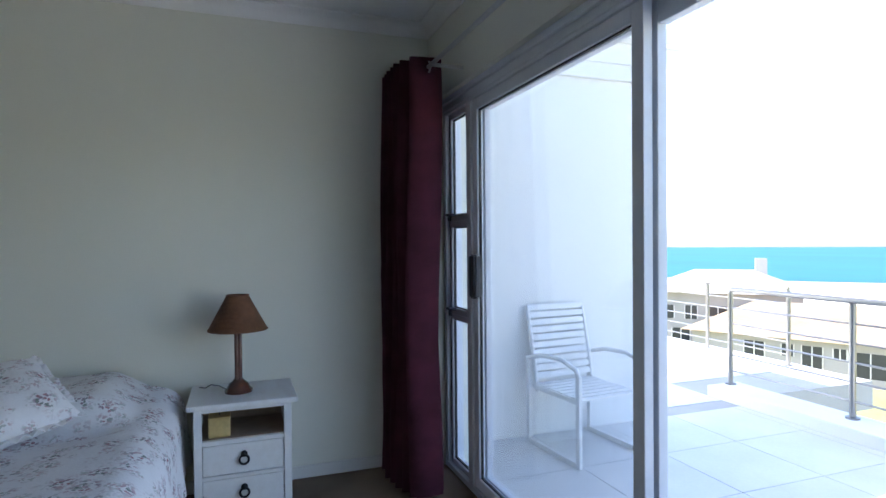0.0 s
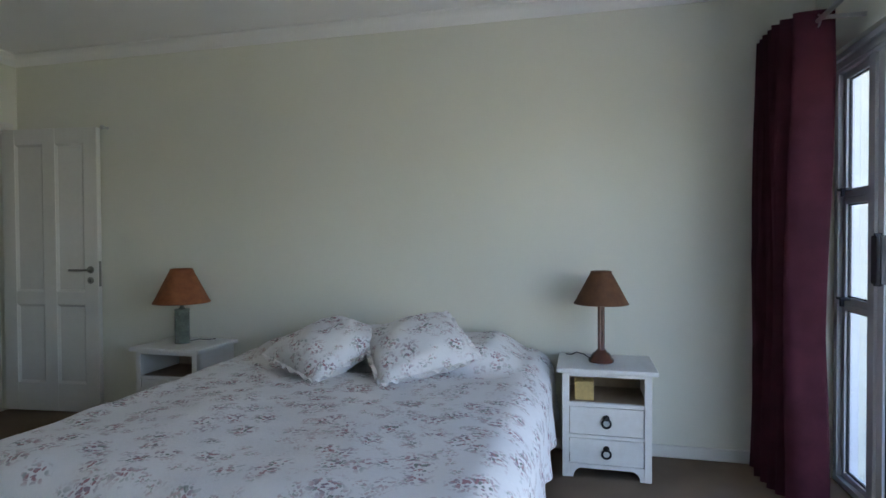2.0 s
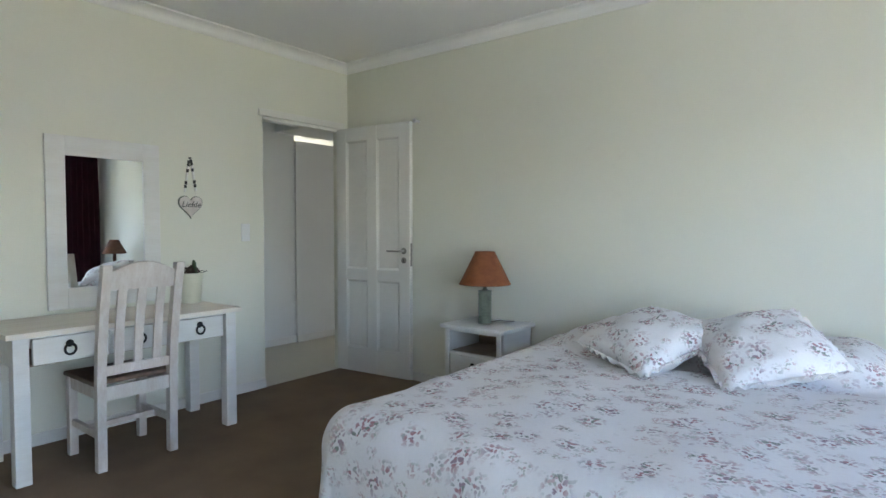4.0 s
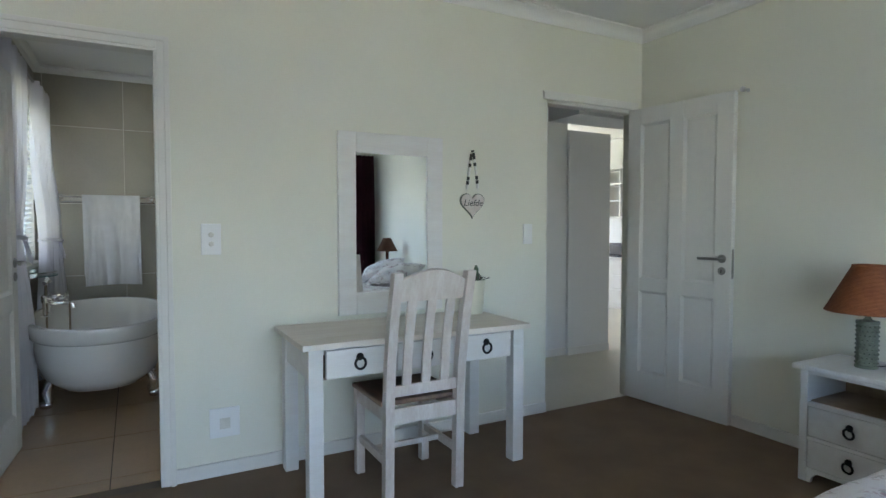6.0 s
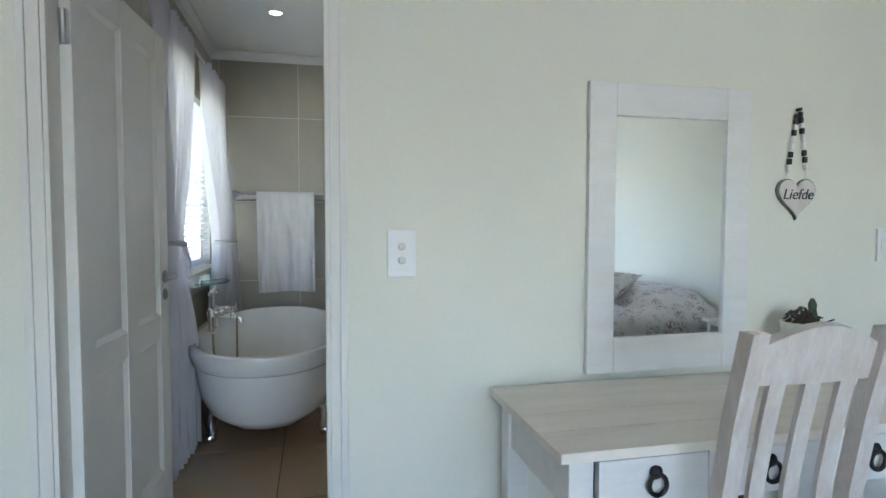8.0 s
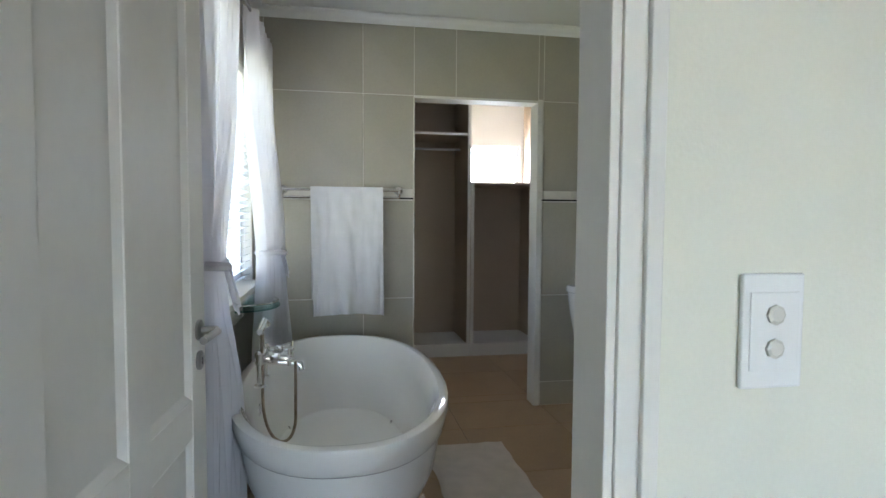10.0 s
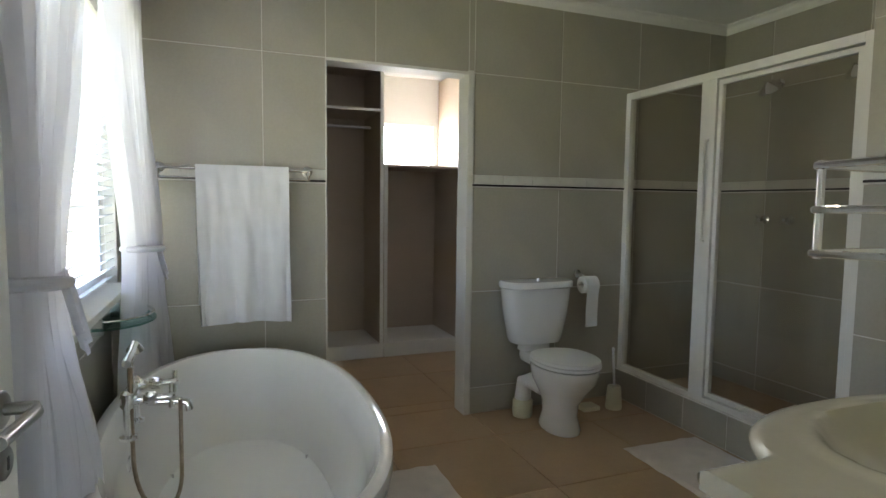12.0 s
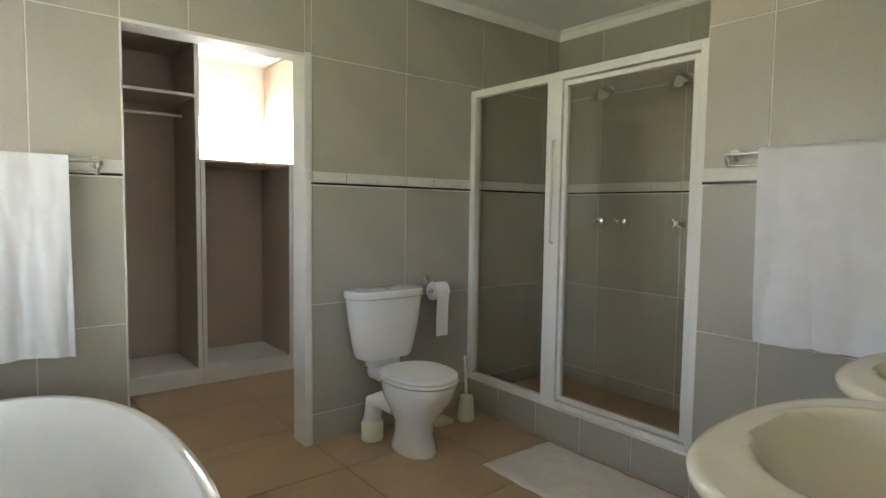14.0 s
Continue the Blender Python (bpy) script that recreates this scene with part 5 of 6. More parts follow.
part("rail", tube([(-0.2, 0.01, 0.03)] + [(-0.2 * math.cos(radians(a)), 0.03 + 0.16 * math.sin(radians(a)), 0.03) for a in range(0, 181, 15)] + [(0.2, 0.01, 0.03)], 0.005, 8), CHROME, gs, smooth=True)
for x in (-0.2, 0.2):
    part("bracket", boxes((x - 0.008, x + 0.008, 0.0, 0.04, -0.02, 0.04), bevel=0.003), CHROME, gs)


def towel_rail(label, origin, rz, length):
    """Rail along local x, standing off the wall behind at +y."""
    r = bath_thing("towel_rail", label, "towel rail", *origin, rz)
    part("bar", tube([(0, -0.075, 0), (length, -0.075, 0)], 0.008, 12), CHROME, r, smooth=True)
    part("lower_bar", tube([(0, -0.06, -0.045), (length, -0.06, -0.045)], 0.006, 10), CHROME, r, smooth=True)
    for x in (0.0, length):
        br = part("bracket", tube([(x, 0, 0), (x, -0.075, 0), (x, -0.078, -0.02), (x, -0.06, -0.045), (x, -0.01, -0.045)], 0.009, 10), CHROME, r, smooth=True)
        part("rose", moved(lathe([(0.028, 0), (0.028, 0.006), (0.018, 0.014)], 20), pose(x, 0, 0, 90)), CHROME, br, smooth=True)


def towel(label, origin, rz, width, front, back):
    t = bath_thing("towel", label, "towel", *origin, rz, group="hanging towels")

    def f(u, v):
        total = front + back + 0.03
        s = v * total
        x = (u - 0.5) * width
        if s < front:
            hang = (front - s)
            y, z = -0.092, -hang + 0.0
            k = hang / front
        elif s < front + 0.03:
            q = (s - front) / 0.03 * math.pi
            y, z, k = -0.075 - 0.017 * math.cos(q), 0.014 * math.sin(q), 0
        else:
            hang = s - front - 0.03
            y, z, k = -0.058 + 0.02 * min(1, hang * 5) * 0, -hang, hang / back * 0.2
        fold = 0.020 * math.sin(u * 11 + 1.5 + 0.8 * k) * k + 0.012 * math.sin(u * 23 + 3 * k) * k ** 1.4 + 0.020 * noise.noise((u * 5, v * 4, width)) + 0.007 * noise.noise((u * 14 + 3 * v, v * 7, width))
        skew = 0.012 * k * math.sin(u * 3.1)
        return Vector((x * (1 - 0.04 * k) + 0.01 * k, y - abs(fold) * (1 if s < front else -0.2), z + skew))
    part("cloth", thicken(grid(48, 70, f), 0.006), TOWEL, t, smooth=True)


towel_rail("chrome double towel rail on the tiled wall", (XB + 0.012, -0.20, 1.478), 90, 0.725)
towel("white bath towel folded over the rail above the bath", (XB + 0.012, 0.195, 1.488), 90, 0.45, 0.805, 0.70)
towel_rail("chrome double towel rail beside the shower", (-5.125, YSH - 0.012, 1.54), 0, 0.72)
towel("off-white bath towel hanging beside the shower", (-4.72, YSH - 0.012, 1.55), 0, 0.55, 0.755, 0.68)

# ---- shower screen ----
ss = bath_thing("shower_screen", "white framed shower screen with bronze glass", "shower")
SY, SZ0, SZ1 = YSH + 0.045, 0.195, 2.065
POST = -6.13
for s in ((SX0 + 0.002, SX0 + 0.045, SZ0, SZ1), (POST - 0.06, POST + 0.045, SZ0, SZ1 - 0.045), (SX1 - 0.045, SX1 - 0.002, SZ0, SZ1)):
    part("post", boxes((s[0], s[1], SY - 0.025, SY + 0.025, s[2], s[3]), bevel=0.003), TRIM, ss)
part("top_rail", boxes((SX0 + 0.045, SX1 - 0.045, SY - 0.024, SY + 0.024, SZ1 - 0.045, SZ1), bevel=0.003), TRIM, ss)
part("bottom_rail", boxes((SX0 + 0.045, SX1 - 0.045, SY - 0.024, SY + 0.024, SZ0, SZ0 + 0.03), bevel=0.003), TRIM, ss)
g1 = part("fixed_pane", boxes((SX0 + 0.045, POST - 0.06, SY - 0.003, SY + 0.003, SZ0 + 0.03, SZ1 - 0.045)), TINTED, ss)
dr = part("shower_door", boxes((POST + 0.05, POST + 0.075, SY - 0.014, SY + 0.014, SZ0 + 0.04, SZ1 - 0.055), (SX1 - 0.078, SX1 - 0.05, SY - 0.014, SY + 0.014, SZ0 + 0.04, SZ1 - 0.055), (POST + 0.075, SX1 - 0.078, SY - 0.014, SY + 0.014, SZ0 + 0.04, SZ0 + 0.065), (POST + 0.075, SX1 - 0.078, SY - 0.014, SY + 0.014, SZ1 - 0.08, SZ1 - 0.055), bevel=0.002), TRIM, ss)
g2 = part("door_pane", boxes((POST + 0.075, SX1 - 0.078, SY - 0.003, SY + 0.003, SZ0 + 0.065, SZ1 - 0.08)), TINTED, dr)
part("door_gap_seal", boxes((SX1 - 0.05, SX1 - 0.046, SY - 0.012, SY + 0.012, SZ0 + 0.04, SZ1 - 0.055)), RUBBER, ss)
part("pull_bar", tube([(POST, SY - 0.025, 1.12), (POST, SY - 0.05, 1.13), (POST, SY - 0.05, 1.68), (POST, SY - 0.025, 1.69)], 0.008, 10), TRIM, ss, "white pull bar", True)
for g in (g1, g2):
    g.visible_shadow = False
def overhead_shower(x):
    sh = bath_thing("overhead_shower", "chrome shower head on a short arm", "shower head", x, SYN - 0.012, 2.12, group="shower heads")
    part("arm", tube([(0, 0, 0), (0, -0.08, 0.01), (0, -0.14, -0.015)], 0.010, 10), CHROME, sh, smooth=True)
    part("head", moved(lathe([(0.014, 0), (0.022, 0.015), (0.06, 0.045), (0.068, 0.06), (0.062, 0.066)], 24), pose(0, -0.135, -0.005, 215)), CHROME, sh, smooth=True)
    part("rose", moved(lathe([(0.03, 0), (0.03, 0.006), (0.014, 0.012)], 18), pose(0, 0, 0, 90)), CHROME, sh, smooth=True)


for head_x in (-6.37, -5.82):
    overhead_shower(head_x)


def shower_tap(x):
    t = bath_thing("shower_tap", "chrome cross-head shower tap on the tiles", "tap", x, SYN - 0.012, 1.235, group="shower taps")
    part("body", moved(lathe([(0.03, 0), (0.03, 0.005), (0.014, 0.012), (0.014, 0.05), (0.02, 0.054), (0.012, 0.066)], 18), pose(0, 0, 0, 90)), CHROME, t, smooth=True)
    for k in range(4):
        q = radians(45 + 90 * k)
        part("spoke", tube([(0, -0.058, 0), (0.038 * math.cos(q), -0.058, 0.038 * math.sin(q))], 0.006, 8), CHROME, t, smooth=True)


shower_tap(-6.43)
shower_tap(-6.25)
shower_tap(-5.83)
dn = bath_thing("floor_drain", "round dark shower drain in the floor", "drain", -5.95, 3.05, 0.06)
part("grate", lathe([(0.05, 0), (0.05, 0.004), (0.03, 0.005)], 20), IRON, dn, smooth=True)

# ---- toilet ----
to = bath_thing("toilet", "white close-coupled ceramic toilet with lid down", "toilet", XB + 0.022, 1.93, 0)


def toilet_ring(cx, hw, front, back, z, n=36):
    """Half oval front, squarer back; x points away from the wall."""
    out = []
    for i in range(n):
        q = 2 * math.pi * i / n
        c, s = math.cos(q), math.sin(q)
        x = cx + (front * c if c > 0 else back * math.copysign(abs(c) ** 0.75, c))
        out.append((x, hw * math.copysign(abs(s) ** 0.9, s), z))
    return out


part("pan", loft([toilet_ring(0.37, 0.098, 0.14, 0.14, 0.0), toilet_ring(0.37, 0.105, 0.145, 0.15, 0.02), toilet_ring(0.37, 0.088, 0.115, 0.12, 0.10), toilet_ring(0.375, 0.092, 0.12, 0.13, 0.17), toilet_ring(0.39, 0.125, 0.16, 0.18, 0.24), toilet_ring(0.40, 0.165, 0.205, 0.20, 0.31), toilet_ring(0.405, 0.178, 0.222, 0.21, 0.37), toilet_ring(0.405, 0.18, 0.225, 0.21, 0.395), toilet_ring(0.405, 0.16, 0.20, 0.19, 0.40)]), CERAMIC, to, smooth=True)
part("shelf", boxes((0.02, 0.26, -0.10, 0.10, 0.33, 0.41), bevel=0.03), CERAMIC, to, smooth=True)
st = part("seat", loft([toilet_ring(0.405, 0.178, 0.222, 0.20, 0.402), toilet_ring(0.405, 0.186, 0.232, 0.205, 0.407), toilet_ring(0.405, 0.186, 0.232, 0.205, 0.420), toilet_ring(0.405, 0.178, 0.224, 0.20, 0.424)]), PLASTIC, to, smooth=True)
part("lid", loft([toilet_ring(0.405, 0.178, 0.224, 0.20, 0.426), toilet_ring(0.405, 0.184, 0.23, 0.205, 0.430), toilet_ring(0.405, 0.182, 0.228, 0.203, 0.442), toilet_ring(0.405, 0.15, 0.19, 0.17, 0.450), toilet_ring(0.405, 0.06, 0.08, 0.07, 0.453)]), PLASTIC, to, smooth=True)


def tank_ring(w, d, z, n=40):
    out = []
    for i in range(n):
        q = 2 * math.pi * i / n
        c, s = math.cos(q), math.sin(q)
        out.append((max(0.0, 0.05 + (d - 0.05) * math.copysign(abs(c) ** 0.8, c)) if c > 0 else 0.05 + 0.05 * math.copysign(abs(c) ** 0.3, c), w * math.copysign(abs(s) ** 0.42, s), z))
    return out


part("cistern", loft([tank_ring(0.10, 0.12, 0.45), tank_ring(0.165, 0.145, 0.455), tank_ring(0.178, 0.152, 0.48), tank_ring(0.215, 0.17, 0.66), tank_ring(0.232, 0.175, 0.80)]), CERAMIC, to, smooth=True)
li = part("cistern_lid", loft([tank_ring(0.23, 0.175, 0.80), tank_ring(0.243, 0.186, 0.806), tank_ring(0.243, 0.186, 0.835), tank_ring(0.235, 0.178, 0.845), tank_ring(0.10, 0.08, 0.849)]), CERAMIC, to, smooth=True)
part("flush_button", moved(lathe([(0.024, 0), (0.024, 0.006), (0.017, 0.009), (0.017, 0.012), (0.008, 0.013)], 20), Matrix.Translation((0.09, 0, 0.848))), CHROME, li, smooth=True)
part("neck", loft([tank_ring(0.10, 0.12, 0.40), tank_ring(0.095, 0.12, 0.46)]), CERAMIC, to, smooth=True)
part("waste_pipe", tube([(0.26, -0.05, 0.22), (0.17, -0.085, 0.24), (0.12, -0.10, 0.22), (0.11, -0.105, 0.12), (0.11, -0.105, 0.0)], 0.05, 16), PLASTIC, to, "white plastic waste pipe", True)
part("pipe_collar", moved(lathe([(0.058, 0), (0.062, 0.01), (0.062, 0.10), (0.056, 0.11)], 18), Matrix.Translation((0.11, -0.105, 0.0))), CREAM, to, smooth=True)

tp = bath_thing("toilet_roll_holder", "chrome roll holder with white toilet paper", "toilet roll", XB + 0.012, 2.31, 0.865)
part("rose", moved(lathe([(0.026, 0), (0.026, 0.006), (0.014, 0.012)], 18), pose(0, -0.03, 0, 0, 90)), CHROME, tp, smooth=True)
part("arm", tube([(0, -0.03, 0), (0.05, -0.03, 0), (0.07, -0.02, -0.01), (0.075, 0.03, -0.03), (0.075, 0.06, -0.06), (0.075, -0.06, -0.065)], 0.006, 8), CHROME, tp, smooth=True)
rl = part("roll", moved(lathe([(0.02, 0), (0.055, 0), (0.055, 0.1), (0.02, 0.1), (0.02, 0)], 26, cap=False), pose(0.075, 0.06, -0.065, 90)), PAPER, tp, "white paper roll", True)
part("sheet", thicken(grid(4, 10, lambda u, v: Vector((0.13 - 0.006 * math.sin(v * 3) - 0.01 * v, -0.035 + 0.09 * u, -0.065 - 0.27 * v))), 0.0015), PAPER, tp, smooth=True)
tbh = bath_thing("toilet_brush", "white toilet brush in its holder", "toilet brush", -6.62, 2.45, 0)
part("holder", lathe([(0.05, 0), (0.053, 0.01), (0.045, 0.12), (0.04, 0.15), (0.02, 0.155)], 20), CREAM, tbh, smooth=True)
part("stick", moved(lathe([(0.008, 0), (0.008, 0.23), (0.010, 0.25), (0.004, 0.255)], 10), pose(0, 0, 0.15, 4)), PLASTIC, tbh, smooth=True)
dish = bath_thing("soap_block", "small cream block on the floor by the toilet", "box", -6.66, 2.28, 0)
part("body", boxes((-0.05, 0.05, -0.06, 0.06, 0, 0.03), bevel=0.006), CREAM, dish)


def mat_thing(label, x0, x1, y0, y1, rz=0.0):
    m = bath_thing("bath_mat", label, "bath mat", (x0 + x1) / 2, (y0 + y1) / 2, 0.0, rz, group="bath mats")
    w, d = x1 - x0, y1 - y0

    def f(u, v):
        e = min(u, 1 - u, v, 1 - v)
        return Vector(((u - 0.5) * w + 0.008 * noise.noise((v * 9, 1, w)), (v - 0.5) * d + 0.008 * noise.noise((u * 9, 2, d)), 0.004 + 0.012 * smooth01(e / 0.04) + 0.004 * noise.noise((u * 9, v * 7, 0))))
    part("cloth", thicken(grid(50, 36, f), 0.004), MATTING, m, smooth=True)


mat_thing("pinkish white cotton mat before the shower", -6.08, -5.22, 2.09, 2.585, -1)
mat_thing("pinkish white cotton mat beside the bath", -6.25, -5.35, 0.62, 1.07, 0)

# ---- vanity ----
va = bath_thing("vanity_unit", "white vanity with double-lobed ivory basin top", "vanity")
VY0, VY1, VZ = 0.86, 2.58, 0.86
part("cabinet", boxes((-4.36, XL - 0.002, VY0 + 0.05, VY1, 0.08, VZ - 0.106)), MELWHITE, va)
part("plinth", boxes((-4.32, XL - 0.002, VY0 + 0.07, VY1, 0.0, 0.08)), MELWHITE, va)
for k in range(4):
    y0 = VY0 + 0.06 + k * 0.405
    vd = part("door", boxes((-4.378, -4.36, y0, y0 + 0.395, 0.10, VZ - 0.115), bevel=0.003), MELWHITE, va)
    part("knob", moved(lathe([(0.008, 0), (0.008, 0.015), (0.015, 0.02), (0.012, 0.03)], 14), pose(-4.378, y0 + (0.35 if k % 2 == 0 else 0.045), 0.6, 0, -90)), CHROME, vd, smooth=True)
LOBES = ((1.42, 0.40), (2.22, 0.40))


def edge_x(y):
    x = -4.385
    for c, r in LOBES:
        q = (y - c) / r
        if abs(q) < 1:
            x = min(x, -4.33 - 0.24 * (1 - abs(q) ** 2.4) ** 0.5)
    return x


bm = bmesh.new()
NY, NX = 120, 40
verts_t = []
for i in range(NY + 1):
    y = VY0 + (VY1 - VY0) * i / NY
    ex = edge_x(y)
    row = []
    for j in range(NX + 1):
        x = ex + (XL - 0.003 - ex) * j / NX
        z = VZ
        for c, r in LOBES:
            q = math.hypot((x + 4.285) / 0.205, (y - c) / 0.275)
            if q < 1:
                z -= 0.10 * (1 - q ** 2.6) ** 0.8
            elif q < 1.18:
                z += 0.006 * math.sin((q - 1) / 0.18 * math.pi)
        if j == 0:
            z -= 0.008
        row.append(bm.verts.new((x, y, z)))
    verts_t.append(row)
for i in range(NY):
    for j in range(NX):
        bm.faces.new((verts_t[i][j], verts_t[i + 1][j], verts_t[i + 1][j + 1], verts_t[i][j + 1]))
lowr = [[bm.verts.new((r[0].co.x - d, r[0].co.y, VZ - h)) for d, h in ((0.006, 0.016), (0.004, 0.028), (-0.012, 0.04), (-0.08, 0.042))] for r in verts_t]
for i in range(NY):
    chain_a, chain_b = [verts_t[i][0]] + lowr[i], [verts_t[i + 1][0]] + lowr[i + 1]
    for k in range(4):
        bm.faces.new((chain_a[k], chain_a[k + 1], chain_b[k + 1], chain_b[k]))
end = [bm.verts.new((v.co.x, VY0, VZ - 0.04)) for v in verts_t[0]]
for j in range(NX):
    bm.faces.new((verts_t[0][j], verts_t[0][j + 1], end[j + 1], end[j]))
part("basin_top", bm, IVORY, va, "glossy ivory basin top", True)
for c, r in LOBES:
    tp_ = part("basin_tap", tube([(-4.05, c, VZ), (-4.05, c, VZ + 0.10), (-4.08, c, VZ + 0.13), (-4.15, c, VZ + 0.12), (-4.17, c, VZ + 0.09)], 0.011, 10), CHROME, va, "chrome basin tap", True)
rk = bath_thing("towel_rack", "small chrome three-tier towel rack on the wall", "towel rack", XL, 0.515, 1.28)
for z in (0.0, 0.034, 0.068):
    part("front_bar", tube([(-0.13, 0.0, z), (-0.13, 0.30, z)], 0.0032, 10), CHROME, rk, smooth=True)
    for y in (0.0, 0.30):
        part("side_bar", tube([(0.0, y, z + 0.003), (-0.13, y, z)], 0.003, 8), CHROME, rk, smooth=True)
for y in (0.003, 0.297):
    part("upright", tube([(-0.128, y, -0.004), (-0.128, y, 0.072)], 0.0032, 10), CHROME, rk, smooth=True)

for x, y in ((-5.84, 0.19), (-5.3, 1.9)):
    d = bath_thing("downlight", "small round recessed ceiling downlight", "ceiling light", x, y, ZB, group="bathroom downlights")
    part("trim_ring", tube([(0.042 * math.cos(q), 0.042 * math.sin(q), -0.002) for q in [k * math.pi / 12 for k in range(24)]], 0.008, 8, True), CHROME, d, smooth=True)
    part("bulb", lathe([(0.034, -0.004), (0.034, -0.001)], 20), DOWNLIGHT, d, "glowing bulb")

# ---- walk-in closet ----
bath_structure("wall_closet", boxes((-9.0, -8.9, -0.3, 1.45, -0.1, 2.5), (-9.0, -8.9, 2.02, 3.6, -0.1, 2.5), (-9.0, -8.9, 1.45, 2.02, -0.1, 1.60), (-9.0, -8.9, 1.45, 2.02, 2.06, 2.5), (-8.95, -6.97, -0.42, -0.3, -0.1, 2.5), (-8.95, -6.97, 3.6, 3.7, -0.1, 2.5)), WHITE, "white closet walls", "wall")
cw = bath_thing("window_3", "small bright closet window", "window", kind="structure")
for s in ((1.45, 1.48, 1.60, 2.06), (1.99, 2.02, 1.60, 2.06), (1.48, 1.99, 1.60, 1.63), (1.48, 1.99, 2.03, 2.06)):
    part("window_frame", boxes((-8.97, -8.92, *s)), ALU, cw)
cp = part("pane", boxes((-8.947, -8.943, 1.48, 1.99, 1.63, 2.03)), CLEAR, cw)
cp.visible_shadow = False


def wardrobe(label, y0, y1, h, shelves, group="closet units"):
    w = bath_thing("wardrobe", label, "wardrobe", 0, 0, 0, group=group)
    x0, x1 = -8.89, -8.30
    part("plinth", boxes((x0, x1, y0, y1, 0, 0.10)), MELWHITE, w)
    part("floor_panel", boxes((x0, x1 + 0.002, y0, y1, 0.10, 0.12)), MELWHITE, w)
    for y in (y0, y1 - 0.03):
        s = part("side_panel", boxes((x0, x1 - 0.004, y, y + 0.03, 0.12, h)), MELAMINE, w)
        part("edge_strip", boxes((x1 - 0.004, x1 + 0.002, y, y + 0.03, 0.12, h)), MELWHITE, s, "white edging")
    part("back_panel", boxes((x0, x0 + 0.012, y0 + 0.03, y1 - 0.03, 0.12, h - 0.02)), MELAMINE, w)
    part("top_panel", boxes((x0, x1, y0 + 0.03, y1 - 0.03, h - 0.02, h)), MELAMINE, w)
    for z in shelves:
        part("shelf", boxes((x0 + 0.012, x1 - 0.01, y0 + 0.03, y1 - 0.03, z, z + 0.02)), MELAMINE, w)
        part("shelf_edge", boxes((x1 - 0.01, x1 - 0.004, y0 + 0.03, y1 - 0.03, z, z + 0.02)), MELWHITE, w)
    return w


wa = wardrobe("tall open wardrobe with hanging space and shelf", 0.35, 1.36, 2.48, (2.07,))
part("hanging_rail", tube([(-8.6, 0.39, 1.97), (-8.6, 1.32, 1.97)], 0.012, 10), STEEL, wa, "steel hanging rail", True)
wardrobe("low open wardrobe below the small window", 1.365, 2.06, 1.64, ())
wardrobe("tall open wardrobe with packed upper shelves", 2.065, 3.2, 2.48, (1.85, 2.12, 2.3))
for z, m_, h in ((1.87, REDBOX, 0.16), (2.14, SMOKED, 0.09), (2.32, SMOKED, 0.12)):
    b_ = bath_thing("storage_box", "small dark box on the closet shelf", "box", -8.45, 2.22, z)
    part("body", boxes((-0.12, 0.12, -0.1, 0.1, 0, h), bevel=0.004), m_, b_)
    part("lid", boxes((-0.125, 0.125, -0.105, 0.105, h, h + 0.015), bevel=0.003), m_, b_)

# ---- tiles, last ----
TILE_MESH = {}


def tile(parent, mat, plane, at, a0, a1, b0, b1, out, t=0.0035, gap=0.0026):
    """One tile on a wall or floor: plane x, y or z at the given place, proud by t in the way of out."""
    w, h = round(a1 - a0 - 2 * gap, 3), round(b1 - b0 - 2 * gap, 3)
    if w <= 0.01 or h <= 0.01:
        return
    key = (plane, w, h, out, mat.name, t)
    if key not in TILE_MESH:
        lo, hi = (0, t) if out > 0 else (-t, 0)
        spec = {"x": (lo, hi, -w / 2, w / 2, -h / 2, h / 2), "y": (-w / 2, w / 2, lo, hi, -h / 2, h / 2), "z": (-w / 2, w / 2, -h / 2, h / 2, lo, hi)}[plane]
        b = boxes(spec)
        bmesh.ops.bevel(b, geom=list(b.edges), offset=0.0012, segments=1, affect="EDGES")
        TILE_MESH[key] = mesh_of("tile", b, mat)
    ob = new("tile", TILE_MESH[key])
    ob.parent = parent
    ca, cb = (a0 + a1) / 2, (b0 + b1) / 2
    ob.location = {"x": (at, ca, cb), "y": (ca, at, cb), "z": (ca, cb, at)}[plane]


ROWS_Z = ((0.0, 0.165), (0.165, 0.775), (0.775, 1.420), (1.492, 2.10), (2.10, 2.545))


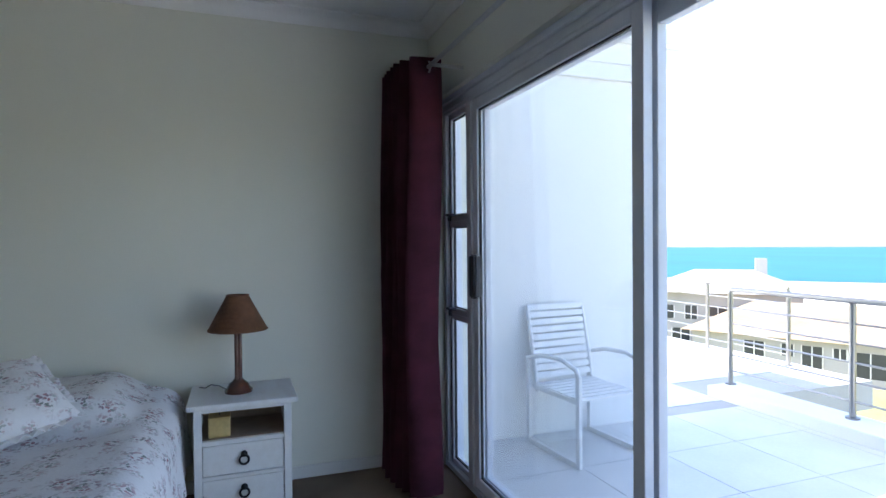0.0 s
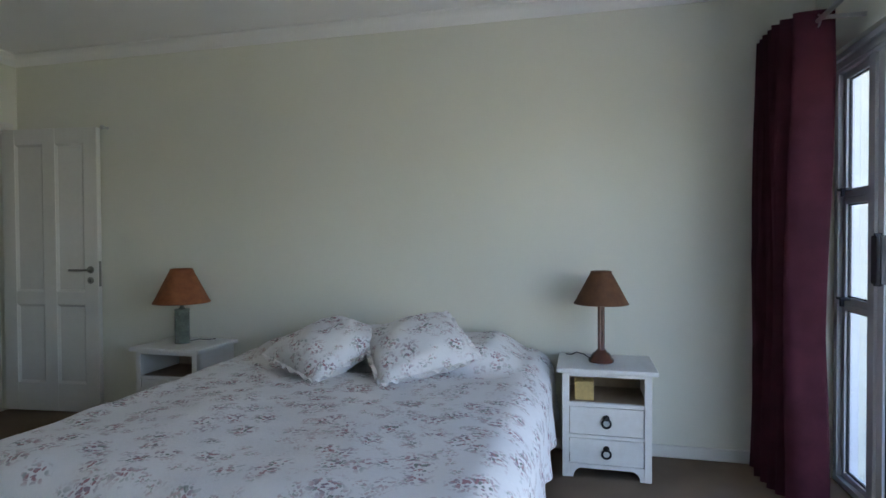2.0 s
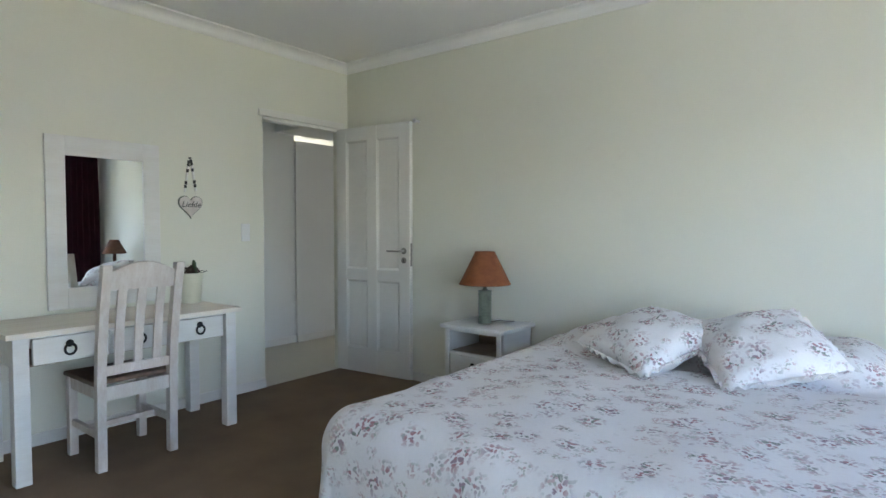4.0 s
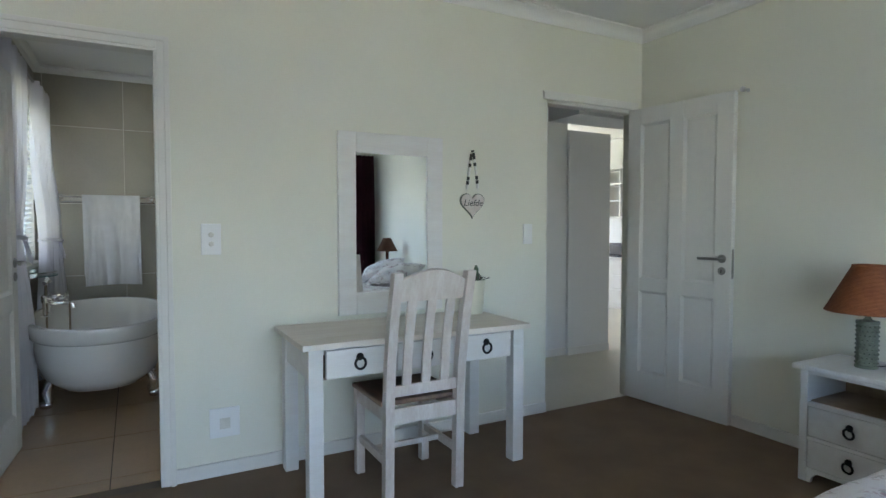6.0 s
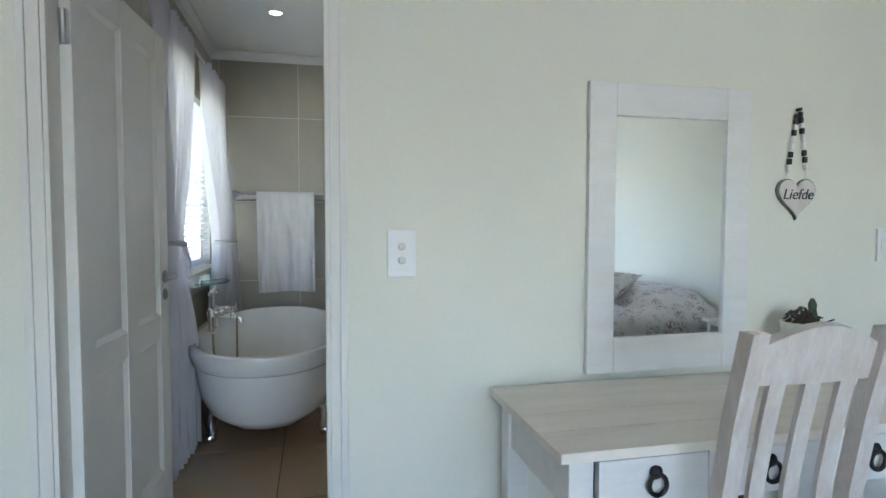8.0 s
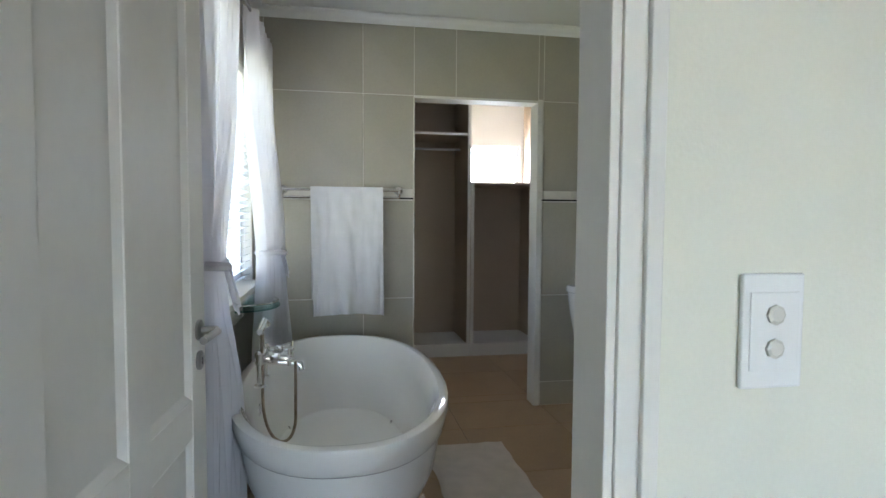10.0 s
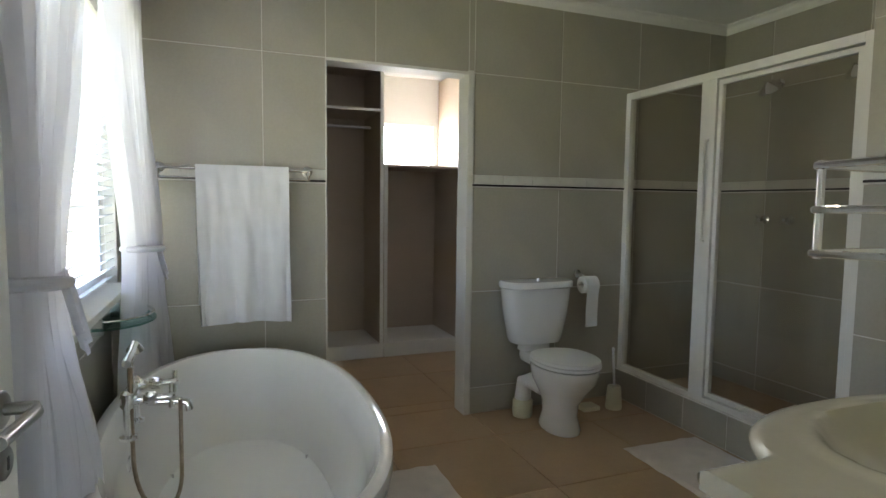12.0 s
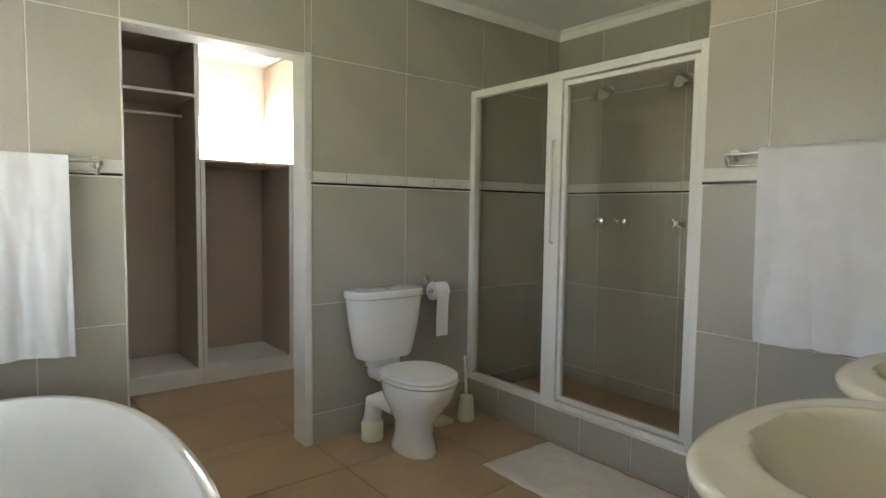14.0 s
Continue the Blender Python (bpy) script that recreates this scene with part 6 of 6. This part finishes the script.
def tiled(parent, plane, at, out, start, a_lo, a_hi, holes=(), step=0.61, z_lo=0.0, z_hi=2.6):
    """Rows of wall tiles, cut round the holes (a0, a1, z0, z1), with the border strip."""
    k = math.floor((a_lo - start) / step)
    cuts = sorted({a_lo, a_hi, *(start + step * i for i in range(k, k + 12)), *(h[0] for h in holes), *(h[1] for h in holes)})
    cuts = [c for c in cuts if a_lo <= c <= a_hi]
    for a0, a1 in zip(cuts, cuts[1:]):
        if a1 - a0 < 0.012:
            continue
        mid = (a0 + a1) / 2
        for r0, r1 in ROWS_Z:
            spans = [(max(r0, z_lo), min(r1, z_hi))]
            for h in holes:
                if h[0] < mid < h[1]:
                    spans = [s for p in spans for s in ((p[0], min(p[1], h[2])), (max(p[0], h[3]), p[1]))]
            for s0, s1 in spans:
                if s1 - s0 > 0.015:
                    tile(parent, TILE, plane, at, a0, a1, s0, s1, out)
        if not any(h[0] < mid < h[1] and h[2] < 1.45 < h[3] for h in holes):
            n = max(1, round((a1 - a0) / 0.2))
            for i in range(n):
                p0, p1 = a0 + (a1 - a0) * i / n, a0 + (a1 - a0) * (i + 1) / n
                tile(parent, BORDER, plane, at, p0, p1, 1.438, 1.492, out, 0.012, 0.0015)
                tile(parent, BLACKTILE, plane, at, p0, p1, 1.424, 1.438, out, 0.010, 0.0015)


WBW, WBS, WBN = (bpy.data.objects[n] for n in ("wall_bath_west", "wall_bath_south", "wall_bath_north"))
tiled(WBW, "x", XB, 1, 0.30, YB, SYN, ((HY0, HY1, -1, HZ + 0.005),))
tiled(WBS, "y", YB, 1, -6.45, XB, XL, ((KX0, KX1, KZ0, KZ1),))
tiled(WBN, "y", YSH, -1, -5.0, SX1, XL)
tiled(WBN, "y", SYN, -1, -6.45, XB, SX1, z_lo=0.06)
tiled(WBN, "x", SX1, -1, 0.30, YSH + 0.12, SYN, z_lo=0.06)
KS = bpy.data.objects["kerb_shower"]
for i in range(6):
    x0 = XB + 0.01 + i * 0.315
    tile(KS, TILE, "y", YSH, x0, min(x0 + 0.315, SX1), 0.0, 0.193, -1)
FB = bpy.data.objects["floor_bath"]
for i in range(-4, 5):
    for j in range(-3, 4):
        x0, y0 = -6.48 + i * 0.63, 1.53 + j * 0.645
        x1, y1 = x0 + 0.63, y0 + 0.645
        for lo, hi, lim0, lim1 in ((-6.97, XL, YB, YSH), (-8.9, -6.97, -0.3, 3.6)):
            a0, a1, b0, b1 = max(x0, lo), min(x1, hi), max(y0, lim0), min(y1, lim1)
            if a1 - a0 > 0.02 and b1 - b0 > 0.02:
                tile(FB, FLOORTILE, "z", -0.006, a0, a1, b0, b1, 1, 0.006, 0.0025)
BAL = bpy.data.objects["floor_balcony"]
for i in range(5):
    for j in range(12):
        x0, y0 = 1.63 + i * 0.6, 3.775 - (j + 1) * 0.6
        tile(BAL, BALCFLOOR, "z", -0.035, x0, min(x0 + 0.6, 4.12), y0, y0 + 0.6, 1, 0.006, 0.002)
for i in range(8):
    for j in range(8):
        x0, y0 = 1.63 + i * 0.6, 3.96 + j * 0.6
        hi = 4.12 if y0 < 4.1 else 5.95
        if x0 < hi - 0.05:
            tile(BAL, BALCFLOOR, "z", -0.035, x0, min(x0 + 0.6, hi), y0, y0 + 0.6, 1, 0.006, 0.002)
